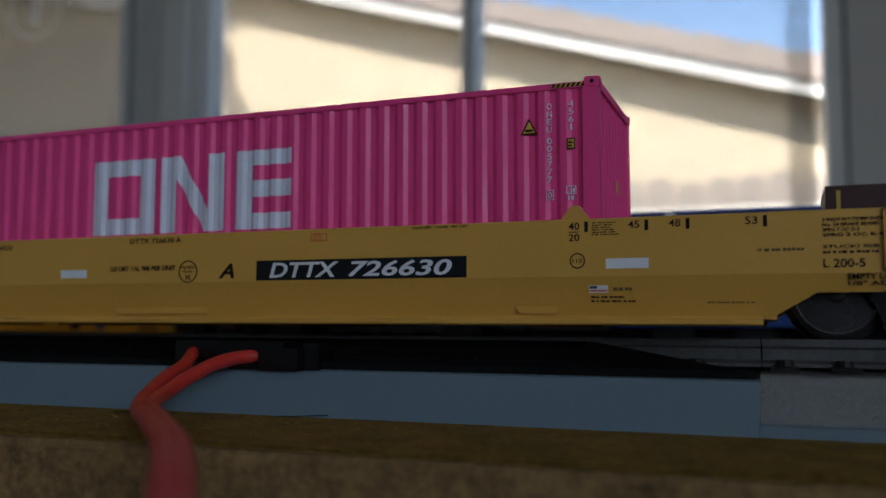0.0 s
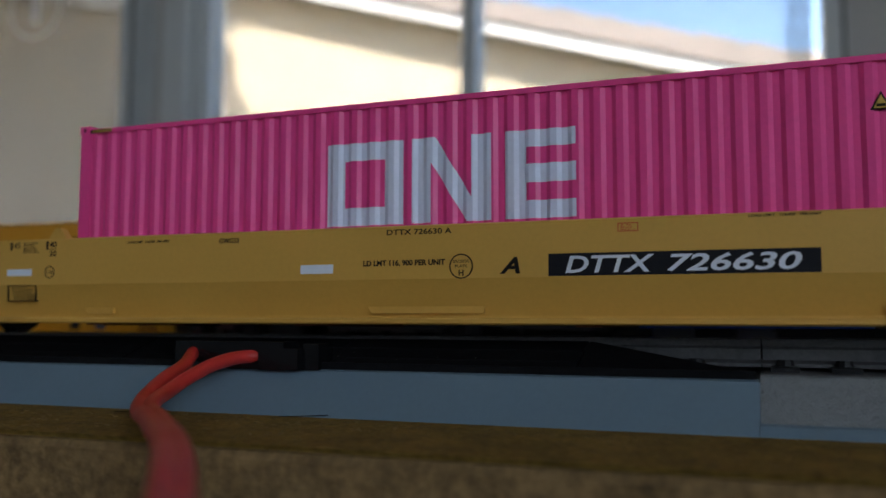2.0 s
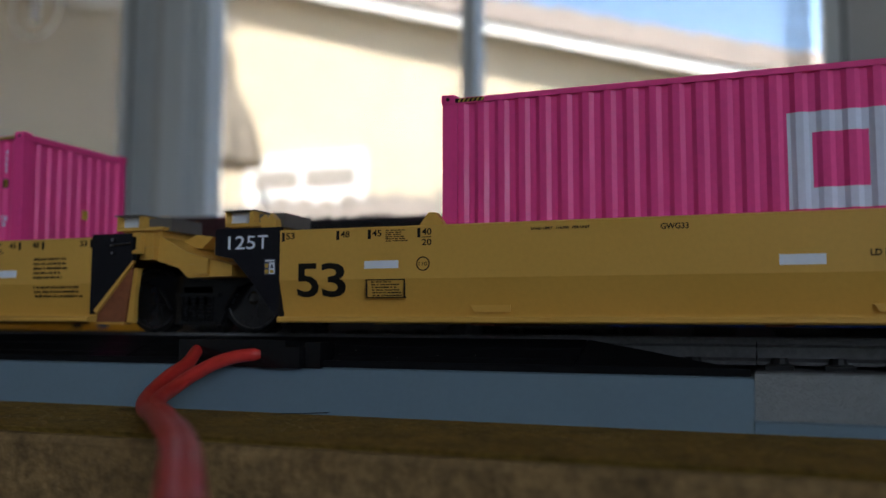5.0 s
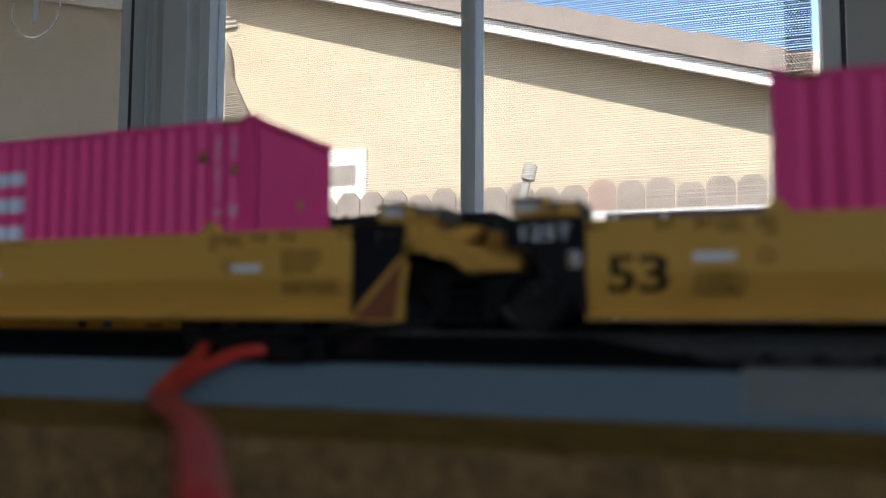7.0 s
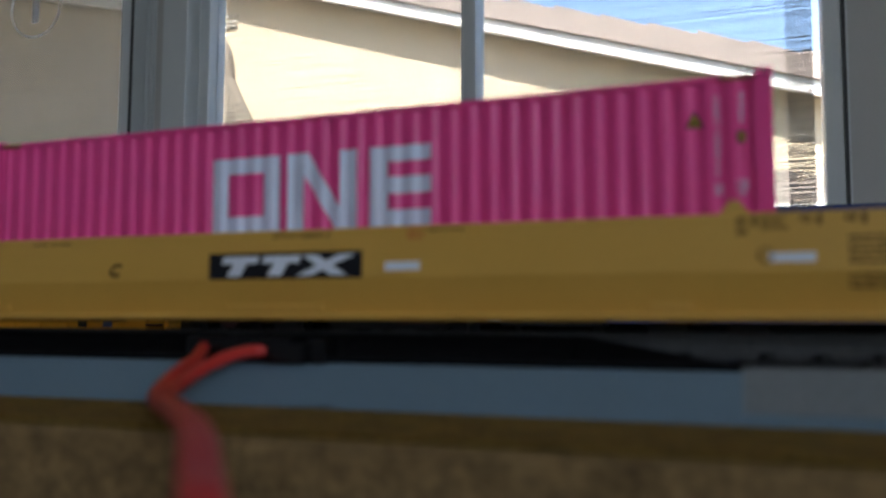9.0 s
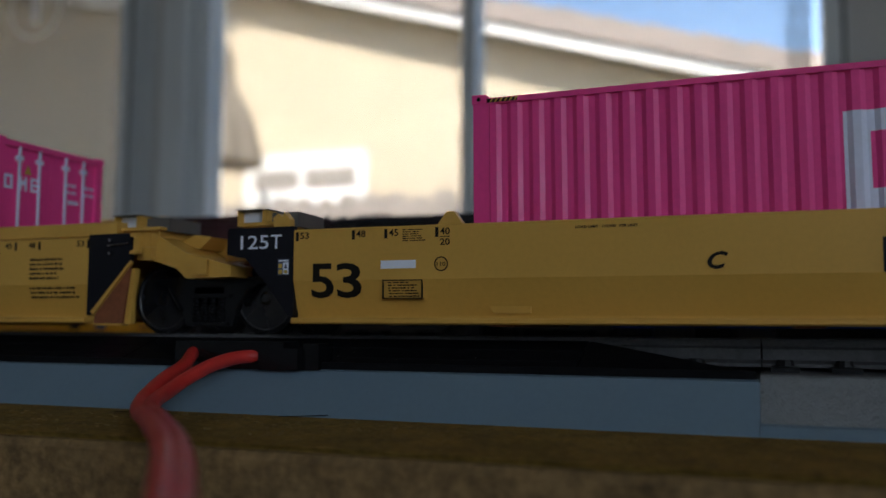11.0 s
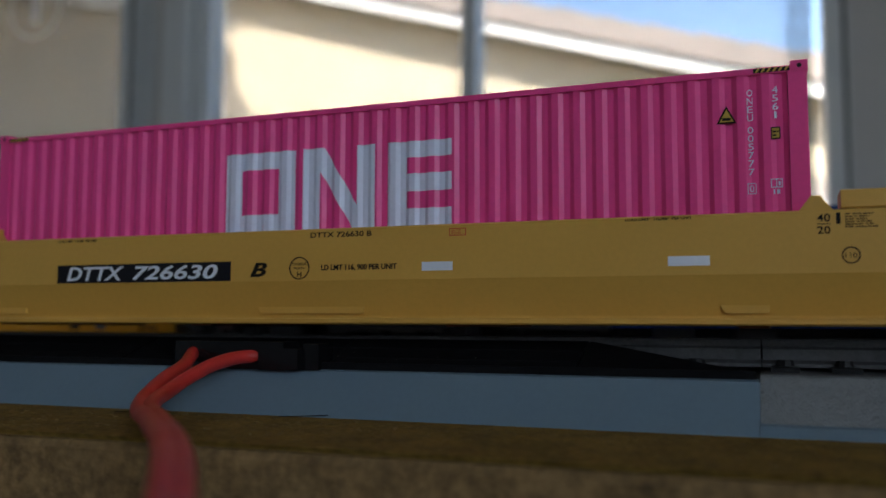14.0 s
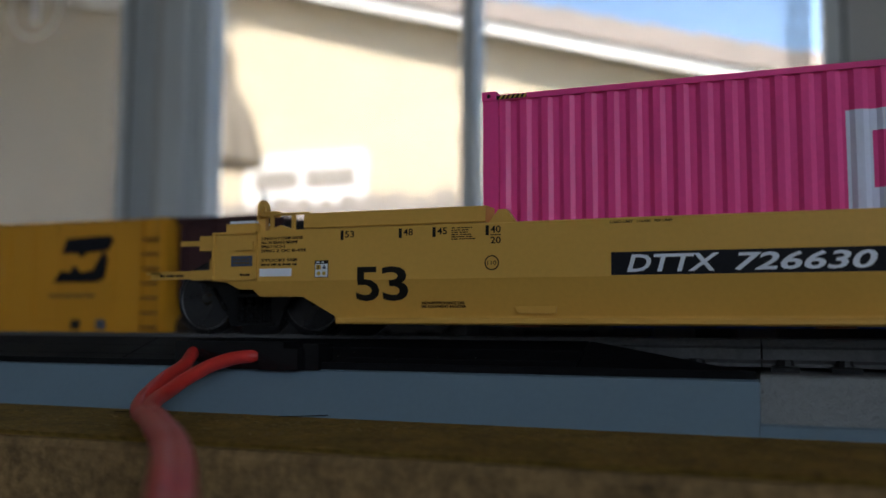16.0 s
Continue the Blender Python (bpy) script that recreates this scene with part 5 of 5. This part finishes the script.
part("roof", slab(B(), -7.5, 1.5, HY - 0.217, HY + 9, 0.022, 0.14), TILE, house, unit=1)
x, k = -7.4, 0
rnd = random.Random(2)
while x < 1.5:
    for row in range(3):
        y = HY - 0.287 + row * 0.33
        lift = 0.17 + rnd.uniform(0, 0.012)
        bm = B()
        prism(bm, [(x, rake(x) + lift + 0.025), (x + 0.36, rake(x + 0.36) + lift), (x + 0.36, rake(x + 0.36) + lift + 0.045), (x, rake(x) + lift + 0.07)], y, y + 0.325)
        if row == 0:
            prism(bm, [(x, rake(x) + 0.055), (x + 0.345, rake(x + 0.345) + 0.055), (x + 0.345, rake(x + 0.345) + lift + 0.04), (x, rake(x) + lift + 0.068)], y - 0.02, y + 0.02)
        part("roof_tile", bm, TILE, house, unit=1)
    x += 0.345
# small white-framed window of the house
hw = part("house_window", box(B(), -4.39, -3.21, HY - 0.05, HY + 0.05, 1.03, 1.484), FASCIA, house, "white trimmed slider window", unit=1)
for a, b in ((-4.295, -3.849), (-3.784, -3.305)):
    part("house_pane", box(B(), a, b, HY - 0.056, HY - 0.045, 1.18, 1.345), SCREEN, hw, unit=1)
# wing, shaded by its darkened stucco and an added, unseen roof slab
wing = thing("house_wing", (0, 0, 0), "stucco wing with shade in its colour, under an unseen roof slab", "house wing")
part("wall", box(B(), -9.0, -4.85, 6.1, 6.3, GZ, 3.6), STUCCO_SHADE, wing, unit=1)
part("shade_slab", box(B(), -9.0, -4.75, 2.9, 6.3, 3.6, 3.75), SOFFIT, wing, unit=1)
# white fascia given the soffit's grey for its shade
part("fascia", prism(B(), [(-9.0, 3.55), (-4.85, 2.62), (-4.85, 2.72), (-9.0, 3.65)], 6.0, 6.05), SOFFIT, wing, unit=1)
bm = B()
for z in (2.687, 2.735, 2.783):
    box(bm, -4.85, -4.53, HY - 0.03, HY + 0.01, z, z + 0.018)
part("vent_slat", bm, SOFFIT, house, unit=1)

# umbrella shape, added before the wall in place of a curved shadow
umbrella = thing("shadow_stand_in", (-3970, 5600, GZ * 1000), "closed umbrella shape standing in for a curved shadow on the wall", "umbrella")
bm, rings = B(), []
for r, z in ((0.02, 2.24), (0.05, 2.19), (0.085, 2.12), (0.112, 2.01), (0.12, 1.88), (0.19, 1.72), (0.262, 1.57), (0.32, 1.35), (0.34, 1.22)):
    rings.append([bm.verts.new((r * (1 + 0.07 * math.cos(i * math.pi / 2)) * math.cos(i * math.pi / 16), r * (1 + 0.07 * math.cos(i * math.pi / 2)) * math.sin(i * math.pi / 16), z - GZ)) for i in range(32)])
for a, b in zip(rings, rings[1:]):
    for i in range(32):
        bm.faces.new((a[i], a[(i + 1) % 32], b[(i + 1) % 32], b[i]))
bm.faces.new(rings[0]), bm.faces.new(rings[-1][::-1])
part("shadow_cone", bm, SHADOW_TAN, umbrella, unit=1)
part("pole", rod(B(), (0, 0, 0.05), (0, 0, 2.35), 0.022, 12), SOFFIT, umbrella, unit=1)
part("base", soften(rod(B(), (0, 0, 0), (0, 0, 0.07), 0.25, 24), 0.01), SOFFIT, umbrella, unit=1)

fence = thing("fence", (0, 0, 0), "weathered dog-eared board fence", "fence")
FY = 4.52
for z in (-0.6, 0.35):
    part("fence_rail", box(B(), -3.7, 1.6, FY + 0.02, FY + 0.06, z, z + 0.09), PICKET, fence, unit=1)
rnd = random.Random(6)
x = -3.7
while x < 1.5:
    w, h = 0.138, 0.75 + rnd.uniform(-0.02, 0.02)
    pts = [(x, GZ), (x + w, GZ), (x + w, h - 0.04), (x + w - 0.035, h), (x + 0.035, h), (x, h - 0.04)]
    part("picket", prism(B(), pts, FY, FY + 0.018), RED_BOARD if -0.93 < x < -0.79 else PICKET, fence, unit=1)
    x += w + rnd.uniform(0.004, 0.012)
post = thing("garden_post", (0, 0, 0), "grey garden post with a round cap before the fence", "post")
part("pole", rod(B(), (-1.64, 4.3, GZ), (-1.185, 4.3, 0.75), 0.021, 12), SOFFIT, post, unit=1)
part("cap", soften(rod(B(), (-1.187, 4.3, 0.74), (-1.165, 4.3, 0.83), 0.036, 16), 0.01), SOFFIT, post, unit=1)
rail = thing("yard_bench", (0, 0, 0), "white painted low bench by the fence", "bench")
part("seat", box(B(), -0.85, 0.25, 4.0, 4.25, 0.47, 0.535), FASCIA, rail, unit=1)
for x in (-0.8, 0.15):
    part("leg", box(B(), x, x + 0.06, 4.1, 4.2, GZ, 0.47), FASCIA, rail, unit=1)


# ---- the train rolls by ----
ROLL = [(0, 0.0), (0.5, 6.32), (1.0, 12.85), (1.5, 19.24), (2.0, 25.4), (2.5, 31.73), (3.0, 38.05), (3.5, 44.25), (4.0, 50.65), (4.2, 53.2),
        (6.3, 79.3), (6.5, 82.1), (7.0, 89.9), (7.5, 99.2), (8.0, 110.6), (8.5, 122.8), (9.0, 135.6), (9.2, 140.8), (11.3, 197.6), (11.5, 203.0),
        (12.0, 216.0), (12.5, 229.0), (13.0, 241.9), (13.5, 254.2), (14.0, 266.05), (14.5, 278.7), (15.0, 291.45), (15.5, 304.35), (16.0, 317.65)]


def rolled(t):
    """Distance rolled by a time: a smooth cubic through the rows."""
    ts, ss = [r[0] for r in ROLL], [r[1] for r in ROLL]
    n = len(ts)
    i = max(0, min(n - 2, next((k for k in range(n - 1) if ts[k + 1] >= t), n - 2)))

    def slope(k):
        a, b = max(k - 1, 0), min(k + 1, n - 1)
        return (ss[b] - ss[a]) / (ts[b] - ts[a])
    h = ts[i + 1] - ts[i]
    u = (t - ts[i]) / h
    return ((2 * u ** 3 - 3 * u ** 2 + 1) * ss[i] + (u ** 3 - 2 * u ** 2 + u) * h * slope(i)
            + (3 * u ** 2 - 2 * u ** 3) * ss[i + 1] + (u ** 3 - u ** 2) * h * slope(i + 1))


def motions():
    times = [i * 0.1 for i in range(161)]
    for car, x in zip((unit_a, unit_c, unit_b), START):
        walk(car, [(t, pose((x + rolled(t)) * MM, MID * MM, RAIL * MM)) for t in times])
    for box_, x, rise, tip in zip(boxes, (START[0], START[1] + 2.15, START[2]), (0.17, -0.05, -0.05), (-0.26, -0.5, -0.22)):
        walk(box_, [(t, pose((x + rolled(t)) * MM, MID * MM, (RAIL + rise) * MM, 0, tip, 0)) for t in times])
    for w in wheels_a + wheels_c + wheels_b:
        p = w.location.copy()
        walk(w, [(t, pose(p.x, p.y, p.z, 0, math.degrees(rolled(t) / WHEEL), 0)) for t in times])


motions()
